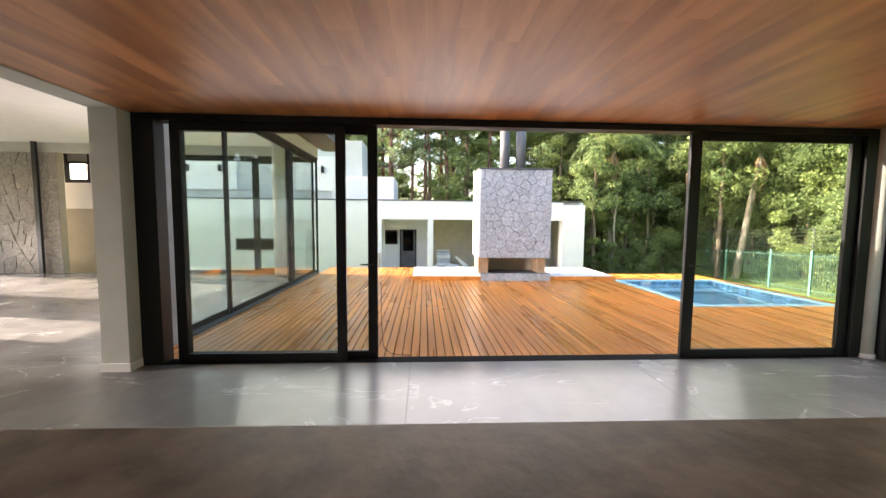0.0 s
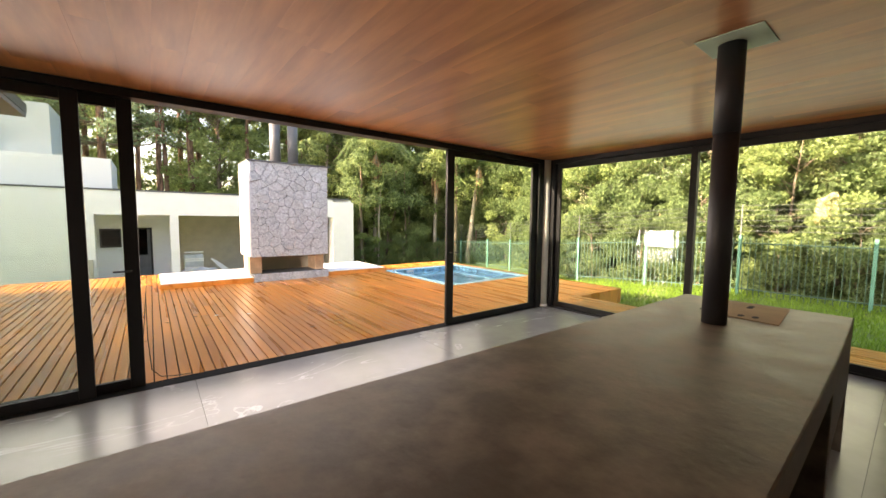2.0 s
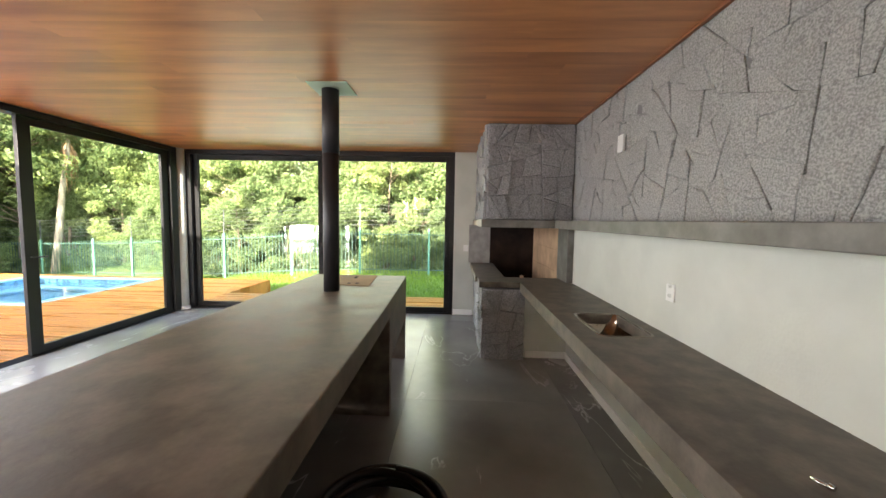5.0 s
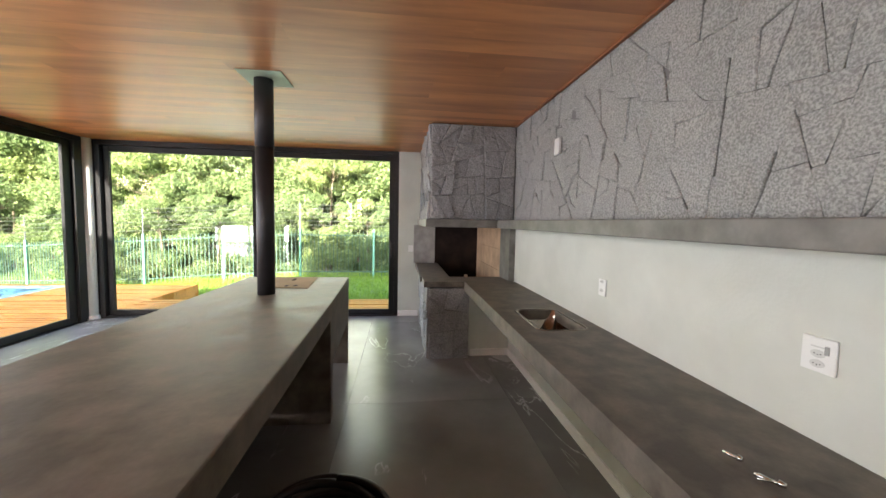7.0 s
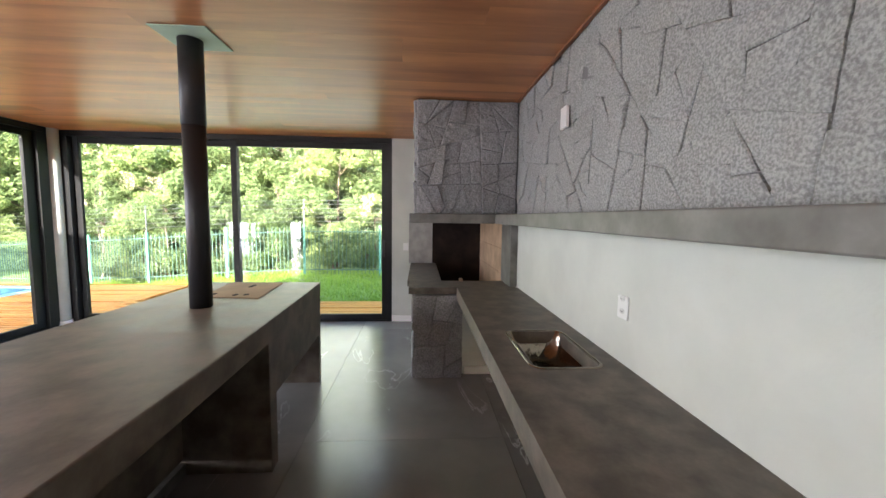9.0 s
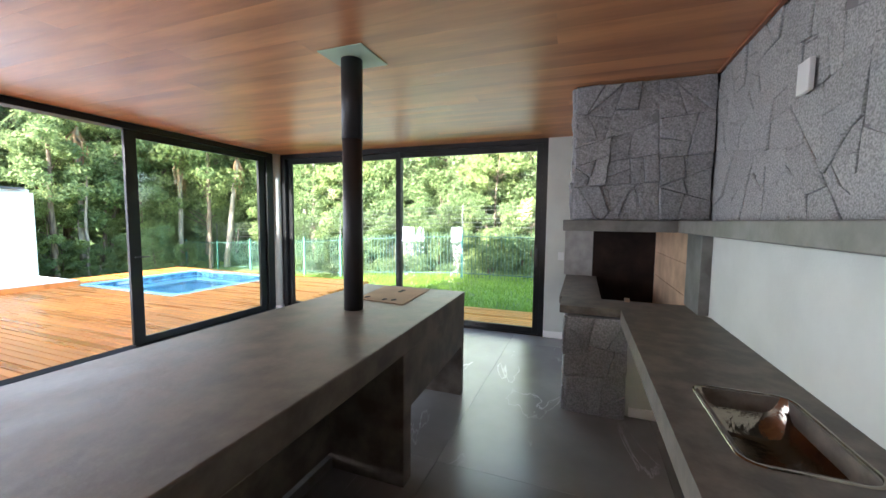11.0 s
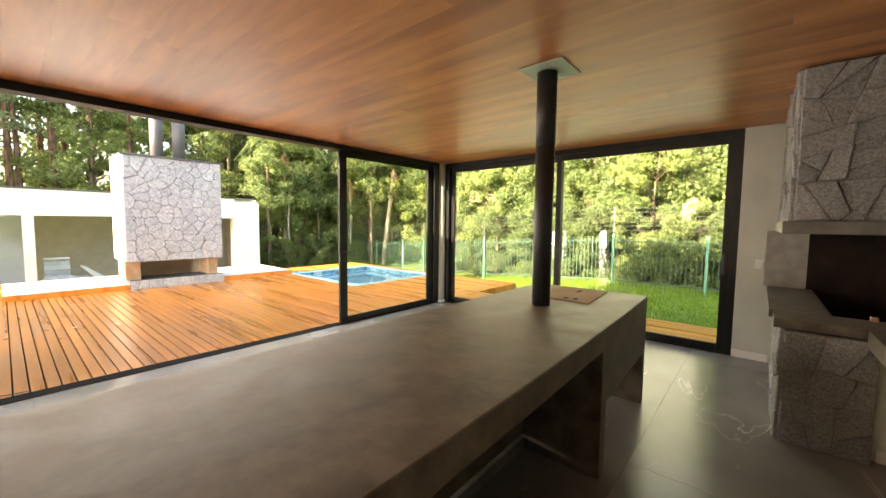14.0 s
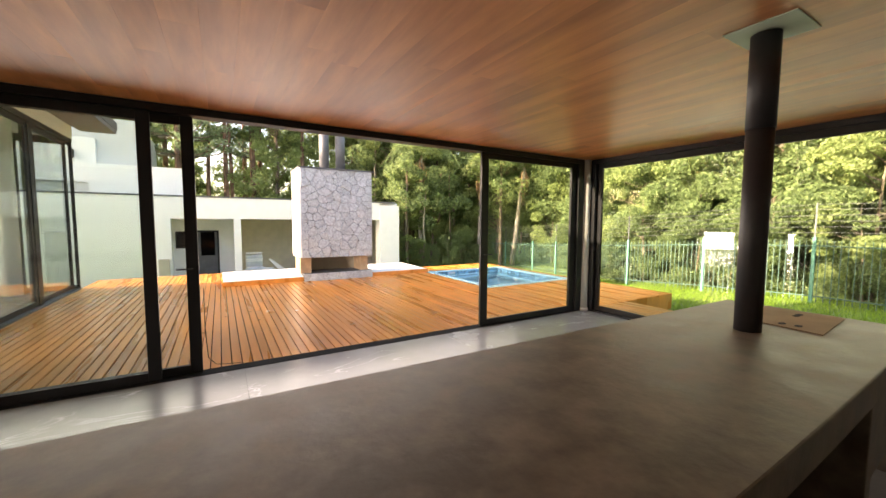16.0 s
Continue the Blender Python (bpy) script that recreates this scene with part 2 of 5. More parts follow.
M_GROUND = material("lawn_soil", (0.16, 0.24, 0.05), 0.95, scale=1.5, amount=0.3, tint=(0.10, 0.15, 0.04), bump=0.5)
M_DEADFROND = material("dry_palm_frond", (0.34, 0.22, 0.12), 0.9, amount=0.2)
M_HOSE = material("black_corrugated_hose", (0.015, 0.015, 0.017), 0.35)
M_WRAP = material("crumpled_plastic_wrap", (0.62, 0.64, 0.66), 0.3, amount=0.1, bump=0.5, bscale=8)
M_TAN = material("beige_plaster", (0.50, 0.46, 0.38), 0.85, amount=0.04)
w = bpy.data.materials.new("pool_water")
w.use_nodes = True
wp = w.node_tree.nodes["Principled BSDF"]
wp.inputs["Base Color"].default_value = (0.75, 0.93, 1.0, 1)
wp.inputs["Roughness"].default_value, wp.inputs["IOR"].default_value, wp.inputs["Transmission Weight"].default_value = 0.02, 1.33, 1.0
wnz, wbp = w.node_tree.nodes.new("ShaderNodeTexNoise"), w.node_tree.nodes.new("ShaderNodeBump")
wnz.inputs["Scale"].default_value, wbp.inputs["Strength"].default_value, wbp.inputs["Distance"].default_value = 5.0, 0.25, 0.02
w.node_tree.links.new(wnz.outputs[0], wbp.inputs["Height"])
w.node_tree.links.new(wbp.outputs[0], wp.inputs["Normal"])
M_WATER = w


# ---------- builders ----------
ORG = {}


def add_box(bm, x0, y0, z0, x1, y1, z1, bevel=0.0):
    """A box in world metres, with bevelled edges if asked."""
    r = bmesh.ops.create_cube(bm, size=1)
    vs = r["verts"]
    for v in vs:
        v.co = Vector(((x0 + x1) / 2 + v.co.x * (x1 - x0), (y0 + y1) / 2 + v.co.y * (y1 - y0), (z0 + z1) / 2 + v.co.z * (z1 - z0)))
    if bevel:
        es = list({e for v in vs for e in v.link_edges})
        bmesh.ops.bevel(bm, geom=es, offset=bevel, segments=2, affect="EDGES", profile=0.5)


def add_tube(bm, a, b, r0, r1=None, n=20, caps=True):
    a, b = Vector(a), Vector(b)
    r1 = r0 if r1 is None else r1
    q = (b - a).to_track_quat("Z", "Y")
    rings = []
    for c, r in ((a, r0), (b, r1)):
        rings.append([bm.verts.new(c + q @ Vector((r * math.cos(2 * math.pi * i / n), r * math.sin(2 * math.pi * i / n), 0))) for i in range(n)])
    for i in range(n):
        f = bm.faces.new((rings[0][i], rings[0][(i + 1) % n], rings[1][(i + 1) % n], rings[1][i]))
        f.smooth = True
    if caps:
        bm.faces.new(rings[0][::-1])
        bm.faces.new(rings[1])


def add_path(bm, pts, r, n=8):
    """A round bar through points."""
    rings = []
    for i, p in enumerate(pts):
        d = Vector(pts[min(i + 1, len(pts) - 1)]) - Vector(pts[max(i - 1, 0)])
        q = d.to_track_quat("Z", "Y")
        rings.append([bm.verts.new(Vector(p) + q @ Vector((r * math.cos(2 * math.pi * k / n), r * math.sin(2 * math.pi * k / n), 0))) for k in range(n)])
    for a, b in zip(rings, rings[1:]):
        for k in range(n):
            bm.faces.new((a[k], a[(k + 1) % n], b[(k + 1) % n], b[k])).smooth = True
    bm.faces.new(rings[0][::-1])
    bm.faces.new(rings[-1])


def mesh_of(name, bm, mat, origin=(0, 0, 0)):
    bmesh.ops.translate(bm, verts=bm.verts, vec=-Vector(origin))
    me = bpy.data.meshes.new(name)
    bm.to_mesh(me)
    bm.free()
    me.materials.append(mat)
    return me


def thing(name, base, label="", category="", group="", kind=""):
    """A thing made of parts: an empty at its base."""
    ob = tagged(new(name), label, category, group, kind)
    ob.location = base
    ORG[ob.name] = Vector(base)
    return ob


def solid(name, bm, mat, base, label="", category="", group="", kind=""):
    """A thing or piece of the setting that is one mesh, built in world metres."""
    ob = tagged(new(name, mesh_of(name, bm, mat, base)), label, category, group, kind)
    ob.location = base
    ORG[ob.name] = Vector(base)
    return ob


def part(name, bm, mat, parent, label=""):
    """A mesh under a thing or part, built in world metres."""
    o = ORG[parent.name]
    ob = tagged(new(name, mesh_of(name, bm, mat, o)), label)
    ob.parent = parent
    ORG[ob.name] = o
    return ob


def box_part(name, dims, mat, parent, bevel=0.0, label=""):
    bm = bmesh.new()
    add_box(bm, *dims, bevel)
    return part(name, bm, mat, parent, label)


def structure(name, dims_list, mat, label="", category="", bevel=0.0):
    bm = bmesh.new()
    for d in dims_list:
        add_box(bm, *d, bevel)
    d = dims_list[0]
    return solid(name, bm, mat, ((d[0] + d[3]) / 2, (d[1] + d[4]) / 2, d[2]), label, category, kind="structure")


def clip(poly, px, py, nx, ny):
    out = []
    for i, a in enumerate(poly):
        b = poly[(i + 1) % len(poly)]
        da, db = (a[0] - px) * nx + (a[1] - py) * ny, (b[0] - px) * nx + (b[1] - py) * ny
        if da <= 0:
            out.append(a)
        if da * db < 0:
            k = da / (da - db)
            out.append((a[0] + (b[0] - a[0]) * k, a[1] + (b[1] - a[1]) * k))
    return out


def stones(parent, o, u, v, n, width, height, cell, mat, joint=0.012, depth=0.03, seed=1, aspect=1.0, split=False):
    """Irregular flat stones that fill a rectangle: o its corner, u and v its sides, n its normal."""
    rnd = random.Random(seed)
    o, u, v, n = Vector(o), Vector(u), Vector(v), Vector(n)
    if split:
        todo, cells = [[(0, 0), (width, 0), (width, height), (0, height)]], []
        while todo:
            poly = todo.pop()
            xs2, ys2 = [p[0] for p in poly], [p[1] for p in poly]
            w2, h2 = max(xs2) - min(xs2), max(ys2) - min(ys2)
            area = abs(sum(a[0] * b[1] - a[1] * b[0] for a, b in zip(poly, poly[1:] + poly[:1]))) / 2
            if area < cell * cell * aspect * rnd.uniform(0.55, 1.9) and max(w2, h2) < cell * 3:
                cells.append(poly)
                continue
            # cut across the longer side, at a slant
            base_a = 0 if w2 > h2 * 0.9 else math.pi / 2
            a = base_a + rnd.gauss(0, 0.33)
            qx, qy = (min(xs2) + w2 * rnd.uniform(0.36, 0.64), min(ys2) + h2 * rnd.uniform(0.36, 0.64))
            ca, sa = math.cos(a), math.sin(a)
            one = clip(poly, qx - ca * joint / 2, qy - sa * joint / 2, ca, sa)
            two = clip(poly, qx + ca * joint / 2, qy + sa * joint / 2, -ca, -sa)
            if len(one) < 3 or len(two) < 3:
                cells.append(poly)
            else:
                todo += [one, two]
    nx, ny = max(1, round(width / cell)), max(1, round(height / (cell * aspect)))
    pts = [((i + 0.5 + rnd.uniform(-0.46, 0.46)) * width / nx, (j + 0.5 + rnd.uniform(-0.46, 0.46)) * height / ny)
           for i in range(nx) for j in range(ny) if rnd.random() > 0.12]
    pts += [(rnd.uniform(0, width), rnd.uniform(0, height)) for _ in range(len(pts) // 6)]
    base = ORG[parent.name]
    if split:
        pts = cells
    for k, seed_point in enumerate(pts):
        px, py = seed_point[:2] if not split else (0, 0)
        poly = seed_point if split else [(0, 0), (width, 0), (width, height), (0, height)]
        for l, (qx, qy) in enumerate([] if split else pts):
            if l != k and abs(qx - px) < 4 * cell and abs(qy - py) < 4 * cell:
                d = math.hypot(qx - px, qy - py) or 1
                poly = clip(poly, (px + qx) / 2 - (qx - px) / d * joint / 2, (py + qy) / 2 - (qy - py) / d * joint / 2, (qx - px) / d, (qy - py) / d)
                if len(poly) < 3:
                    break
        if len(poly) < 3:
            continue
        cx, cy = sum(p[0] for p in poly) / len(poly), sum(p[1] for p in poly) / len(poly)
        if max(math.hypot(p[0] - cx, p[1] - cy) for p in poly) < 0.03:
            continue
        # wander along each side
        ring = []
        for i, p in enumerate(poly):
            q = poly[(i + 1) % len(poly)]
            ring.append((p[0] + rnd.uniform(-0.002, 0.002), p[1] + rnd.uniform(-0.002, 0.002)))
            le = math.hypot(q[0] - p[0], q[1] - p[1])
            cuts = min(4, int(le / (cell * 0.32)))
            for c in range(cuts):
                s, w2 = (c + rnd.uniform(0.75, 1.25)) / (cuts + 1), -rnd.uniform(0, 0.02) * min(le, 0.3)
                ring.append((p[0] + (q[0] - p[0]) * s - (q[1] - p[1]) / le * w2, p[1] + (q[1] - p[1]) * s + (q[0] - p[0]) / le * w2))
        h = depth * rnd.uniform(0.25, 1.0)
        tx, ty = rnd.uniform(-1, 1) * depth * 2.4, rnd.uniform(-1, 1) * depth * 2.4
        bm = bmesh.new()
        at = lambda p, d: o + u * p[0] + v * p[1] + n * d - base
        mr = sum(math.hypot(p[0] - cx, p[1] - cy) for p in ring) / len(ring)
        sh = 1 - 0.011 / mr
        inner = [(cx + (p[0] - cx) * sh, cy + (p[1] - cy) * sh) for p in ring]
        mid = [(cx + (p[0] - cx) * 0.5, cy + (p[1] - cy) * 0.5) for p in ring]
        lift = lambda p: h + (p[0] - cx) * tx + (p[1] - cy) * ty
        r0 = [bm.verts.new(at(p, 0)) for p in ring]
        r1 = [bm.verts.new(at(p, lift(p) * 0.72)) for p in ring]
        r2 = [bm.verts.new(at(p, lift(p) + rnd.uniform(-0.10, 0.06) * depth)) for p in inner]
        r3 = [bm.verts.new(at(p, lift(p) + rnd.uniform(-0.06, 0.10) * depth)) for p in mid]
        for a, b in ((r0, r1), (r1, r2), (r2, r3)):
            for i in range(len(a)):
                j = (i + 1) % len(a)
                bm.faces.new((a[i], a[j], b[j], b[i]))
        bm.faces.new(r3)
        bm.normal_update()
        me = bpy.data.meshes.new("stone")
        bm.to_mesh(me)
        bm.free()
        me.materials.append(mat)
        ob = new("stone", me)
        ob.parent = parent


def plank_mesh(name, mat, w, t, bevel=0.004):
    bm = bmesh.new()
    prof = [(-w / 2, -t), (w / 2, -t), (w / 2, -bevel), (w / 2 - bevel, 0), (-w / 2 + bevel, 0), (-w / 2, -bevel)]
    a, b = [bm.verts.new((x, 0, z)) for x, z in prof], [bm.verts.new((x, 1, z)) for x, z in prof]
    for i in range(6):
        bm.faces.new((a[i], b[i], b[(i + 1) % 6], a[(i + 1) % 6]))
    bm.faces.new(a)
    bm.faces.new(b[::-1])
    bmesh.ops.recalc_face_normals(bm, faces=bm.faces)
    return mesh_of(name, bm, mat)


def piece(name, me, parent, loc, scale=(1, 1, 1)):
    ob = new(name, me)
    ob.parent = parent
    ob.location = Vector(loc) - ORG[parent.name]
    ob.scale = scale
    return ob


def leaves(name, centres, radii, count, size, mat, rnd_seed, droop=0.3):
    """Many small folded leaves round the shells of clumps."""
    g = np.random.default_rng(rnd_seed)
    centres, radii = np.array(centres, float), np.array(radii, float)
    k = len(centres)
    idx = g.integers(0, k, count)
    d = g.normal(size=(count, 3))
    d /= np.linalg.norm(d, axis=1)[:, None]
    rad = radii[idx] * (g.uniform(0.25, 1.0, count) ** 0.45)[:, None]
    c = centres[idx] + d * rad
    nrm = d * 0.3 + g.normal(size=(count, 3)) * 0.8 + np.array([0, 0, 0.35])
    nrm /= np.linalg.norm(nrm, axis=1)[:, None]
    a = np.cross(nrm, g.normal(size=(count, 3)))
    a /= np.linalg.norm(a, axis=1)[:, None]
    b = np.cross(nrm, a)
    s = size * g.uniform(0.6, 1.3, count)[:, None]
    p0, p2 = c - a * s, c + a * s * 1.1
    p1, p3 = c + b * s * 0.5 - nrm * s * 0.15, c - b * s * 0.5 - nrm * s * 0.15
    verts = np.stack([p0, p1, p2, p3], 1).reshape(-1, 3)
    me = bpy.data.meshes.new(name)
    me.vertices.add(count * 4)
    me.vertices.foreach_set("co", verts.ravel())
    me.loops.add(count * 4)
    me.loops.foreach_set("vertex_index", np.arange(count * 4))
    me.polygons.add(count)
    me.polygons.foreach_set("loop_start", np.arange(0, count * 4, 4))
    me.update()
    me.validate()
    me.materials.append(mat)
    return me


# ---------- floors, walls, ceilings ----------
CZ = 2.765
floor = structure("floor", [(-13.2, -4.2, -0.12, 5.84, 4.60, -0.014), (-13.2, 4.60, -0.12, -3.06, 11.9, -0.012)], M_GROUT, "grey marble-look porcelain floor of large slabs")
structure("wall_south", [(-13.2, -1.84, -0.012, 5.9, -1.64, 1.60)], M_WALL, "smooth off-white painted wall behind the cement counter")
wall_stone = structure("wall_stone_south", [(-6.0, -1.84, 1.60, 5.9, -1.655, 2.9)], M_JOINT, "upper wall clad in rough grey split granite")
structure("wall_south_living", [(-13.2, -1.84, 1.60, -6.0, -1.64, 3.9)], M_WALL, "plain off-white wall of the living room")
structure("wall_east", [(5.70, -1.64, -0.012, 5.84, -0.24, 2.9)], M_WALL, "narrow white wall beside the east sliding door")
bm = bmesh.new()
add_tube(bm, (5.645, 4.475, -0.012), (5.645, 4.475, CZ), 0.084, n=40)
solid("wall_corner_column", bm, M_WALL, (5.645, 4.475, 0), "slim round white corner column between the sliding doors", kind="structure")
bm = bmesh.new()
add_tube(bm, (5.645, 4.475, -0.012), (5.645, 4.475, 0.055), 0.102, 0.096, n=40)
solid("baseboard_column", bm, M_WHITE, (5.645, 4.475, 0), "round white collar at the foot of the corner column", kind="structure")
structure("baseboard_east", [(5.685, -0.58, -0.012, 5.70, -0.24, 0.09)], M_WHITE, "white baseboard under the light switch")
structure("wall_column_west", [(-3.24, 4.27, -0.012, -2.96, 4.62, CZ)], M_WALL, "square white column at the edge of the kitchen")
structure("baseboard_column_west", [(-3.255, 4.255, -0.012, -2.945, 4.27, 0.09), (-2.96, 4.27, -0.012, -2.945, 4.44, 0.09), (-3.255, 4.27, -0.012, -3.24, 4.62, 0.09)], M_WHITE, "white baseboard round the square column")
structure("beam_west", [(-3.24, -1.64, CZ - 0.01, -2.96, 4.62, 3.9)], M_WALL, "white beam along the edge of the timber ceiling")
structure("beam_north", [(-2.96, 4.44, CZ + 0.01, 5.84, 4.66, 3.3)], M_WHITE, "white edge beam over the north sliding doors")
structure("beam_east", [(5.70, -0.24, CZ + 0.01, 5.84, 4.44, 3.3)], M_WHITE, "white edge beam over the east sliding doors")
bm = bmesh.new()
x = -2.96
rnd = random.Random(5)
while x < 5.84:
    x1, y = min(x + 0.196, 5.84), -1.64
    first = rnd.uniform(0.6, 3.0)
    while y < 4.44:
        y1 = min(y + first, 4.44)
        add_box(bm, x + 0.0003, y + 0.0003, CZ, x1 - 0.0003, y1 - 0.0003, CZ + 0.02)
        y, first = y1, 3.0
    x = x1
add_box(bm, -2.96, -1.64, CZ + 0.022, 5.84, 4.44, CZ + 0.06)
solid("ceiling", bm, M_CEIL, (1.4, 1.4, CZ), "varnished reddish timber board ceiling", kind="structure")
structure("trim_ceiling", [(-2.9, -1.635, CZ - 0.018, 3.75, -1.612, CZ - 0.001)], M_WOODTRIM, "thin reddish timber bead between ceiling and stone wall")
structure("roof", [(-3.2, -1.84, 3.3, 5.9, 4.7, 3.5)], M_GREYWALL, "flat grey roof slab over the kitchen")
structure("ceiling_living", [(-13.2, -4.2, 3.80, -3.20, 11.95, 3.9)], M_WHITE, "plain white living room ceiling")
# the gap from y 2.2 to 3.4 is unseen, added for the southwest lamp
structure("wall_behind", [(-13.2, -4.4, -0.012, -3.0, -4.2, 3.9), (-13.4, -4.4, -0.012, -13.2, 2.2, 3.9), (-13.4, 2.2, 3.1, -13.2, 3.4, 3.9), (-13.4, 3.4, -0.012, -13.2, 3.5, 3.9)], M_WALL, "plain white living room wall")
structure("wall_west", [(-13.4, 3.5, -0.012, -13.2, 6.9, 3.9), (-13.4, 8.1, -0.012, -13.2, 9.3, 3.1), (-13.4, 11.6, -0.012, -13.2, 11.95, 3.9), (-13.4, 6.9, 3.1, -13.2, 11.6, 3.9)], M_WALL, "plain white living room wall")
# unseen uprights, added to break up the light from the west
for yy in (2.2, 3.28, 6.9, 7.98, 9.3, 11.48):
    structure("window_frame_west", [(-13.35, yy, -0.012, -13.25, yy + 0.12, 3.1)], M_FRAME, "dark upright added beside the unseen living room openings")
# unseen pale strip, added to look bright in the glass reflections
structure("pavement_west", [(-15.6, 2.0, -0.30, -13.4, 12.4, -0.03)], M_PALEPAVE, "pale cement strip outside the living room, added out of view to catch sun")

# ---------- north and east glazing ----------
def glazed_panel(parent, axis, a, b, c, z0, z1, stile=0.085, rail=0.09, depth=0.045, glass=None):
    """A framed sliding leaf from a to b along the axis, its middle at c on the other one."""
    def dims(a0, a1, zz0, zz1, d):
        return (a0, c - d, zz0, a1, c + d, zz1) if axis == "x" else (c - d, a0, zz0, c + d, a1, zz1)
    h = depth / 2
    leaf = box_part("leaf_stile", dims(a, a + stile, z0, z1, h), M_FRAME, parent, 0.004)
    box_part("leaf_stile", dims(b - stile, b, z0, z1, h), M_FRAME, parent, 0.004)
    box_part("leaf_rail", dims(a + stile, b - stile, z0, z0 + rail, h - 0.003), M_FRAME, parent, 0.004)
    box_part("leaf_rail", dims(a + stile, b - stile, z1 - rail, z1, h - 0.003), M_FRAME, parent, 0.004)
    p = box_part("pane", dims(a + stile, b - stile, z0 + rail, z1 - rail, 0.004), glass or M_GLASS, parent)
    return leaf


def pull_handle(parent, x, y, z, sx, sy):
    bm = bmesh.new()
    add_tube(bm, (x, y, z), (x + sx * 0.0, y - 0.045, z), 0.009, n=10)
    add_path(bm, [(x, y - 0.045, z), (x + sx * 0.13, y - 0.045, z)], 0.009)
    part("handle", bm, M_STEEL, parent, "black lever handle")


north = thing("window_north", (1.4, 4.52, 0), "open wide black aluminium sliding door onto the timber deck", "sliding door", kind="structure")
box_part("head_frame", (-2.96, 4.45, CZ - 0.075, 5.56, 4.62, CZ), M_FRAME, north, 0.003)
box_part("sill_track", (-2.96, 4.45, -0.012, 5.56, 4.62, 0.006), M_TRACK, north, 0.003)
box_part("jamb", (-2.96, 4.45, 0.012, -2.73, 4.62, CZ - 0.075), M_FRAME, north, 0.003)
box_part("jamb", (5.42, 4.45, 0.012, 5.56, 4.62, CZ - 0.075), M_FRAME, north, 0.003)
glazed_panel(north, "x", -2.60, -0.36, 4.57, 0.012, CZ - 0.075, stile=0.11)
glazed_panel(north, "x", -2.60, -0.71, 4.52, 0.012, CZ - 0.075, stile=0.11)
glazed_panel(north, "x", 3.29, 5.42, 4.52, 0.012, CZ - 0.075, stile=0.135)
pull_handle(north, 3.35, 4.497, 1.13, 1, 0)
pull_handle(north, -0.42, 4.547, 1.13, -1, 0)

east = thing("window_east", (5.76, 2.05, 0), "closed black aluminium sliding door onto the garden", "sliding door", kind="structure")
box_part("head_frame", (5.70, -0.24, CZ - 0.075, 5.84, 4.42, CZ), M_FRAME, east, 0.003)
box_part("sill_track", (5.70, -0.24, -0.012, 5.84, 4.42, 0.02), M_FRAME, east, 0.003)
box_part("jamb", (5.70, -0.24, 0.02, 5.84, -0.17, CZ - 0.075), M_FRAME, east, 0.003)
box_part("jamb", (5.70, 4.32, 0.02, 5.84, 4.42, CZ - 0.075), M_FRAME, east, 0.003)
glazed_panel(east, "y", -0.17, 2.10, 5.74, 0.02, CZ - 0.075)
glazed_panel(east, "y", 2.02, 4.32, 5.80, 0.02, CZ - 0.075)
bm = bmesh.new()
add_box(bm, 5.69, -0.13, 1.0, 5.716, -0.10, 1.25, 0.006)
part("handle", bm, M_STEEL, east, "black pull handle")

# ---------- living wing ----------
structure("wall_wing_pier", [(-3.20, 4.62, -0.012, -3.06, 5.35, 3.8)], M_GREYWALL, "grey rendered pier beside the wing glazing")
wing = thing("window_wing", (-3.14, 8.5, 0), "tall dark aluminium sliding glass wall of the living wing", "sliding door", kind="structure")
box_part("head_frame", (-3.22, 5.35, 3.40, -3.06, 11.75, 3.50), M_FRAME, wing, 0.003)
box_part("sill_track", (-3.24, 5.35, -0.012, -3.02, 11.75, 0.03), M_PIPE, wing, 0.003)
for a, b, c in ((5.35, 6.80, -3.16), (6.62, 9.60, -3.12), (9.80, 11.75, -3.16)):
    glazed_panel(wing, "y", a, b, c, 0.03, 3.40, glass=M_GLASS2)
box_part("meeting_post", (-3.20, 9.60, 0.03, -3.08, 9.80, 3.40), M_FRAME, wing, 0.003)
structure("wall_wing_head", [(-3.20, 4.62, 3.50, -3.06, 11.95, 3.80)], M_WALL, "white wall strip over the wing glazing")
wn_ob = thing("window_wing_north", (-6, 11.85, 0), "dark framed glazing at the end of the living room", "window", kind="structure")
box_part("head_frame", (-8.9, 11.8, 3.42, -3.06, 11.92, 3.52), M_FRAME, wn_ob)
box_part("sill_track", (-8.9, 11.8, -0.012, -3.06, 11.92, 0.03), M_FRAME, wn_ob)
for a, b in ((-8.9, -4.92), (-4.92, -4.02), (-4.02, -3.06)):
    glazed_panel(wn_ob, "x", a, b, 11.86, 0.03, 3.42, glass=M_GLASS2, stile=0.06 if b != -4.02 else 0.13, rail=0.06 if b != -4.02 else 0.12)
structure("wall_wing_north_head", [(-13.2, 11.8, 3.52, -3.20, 11.95, 3.80)], M_WALL, "white wall strip over the end glazing")
bm = bmesh.new()
add_tube(bm, (-4.05, 11.45, -0.012), (-4.05, 11.45, 3.8), 0.17, n=32)
solid("wall_round_column", bm, M_WALL, (-4.05, 11.45, 0), "round white column in the living room", kind="structure")
pier = structure("wall_stone_pier", [(-13.2, 11.75, -0.012, -10.45, 11.95, 3.52)], M_TAN, "stone-clad pier at the end of the living room")
bm = bmesh.new()
add_box(bm, -11.02, 11.62, -0.012, -10.90, 11.70, 3.8, 0.006)
solid("steel_post", bm, M_STEEL, (-10.96, 11.66, 0), "slim black steel post in front of the stone pier", "steel post")
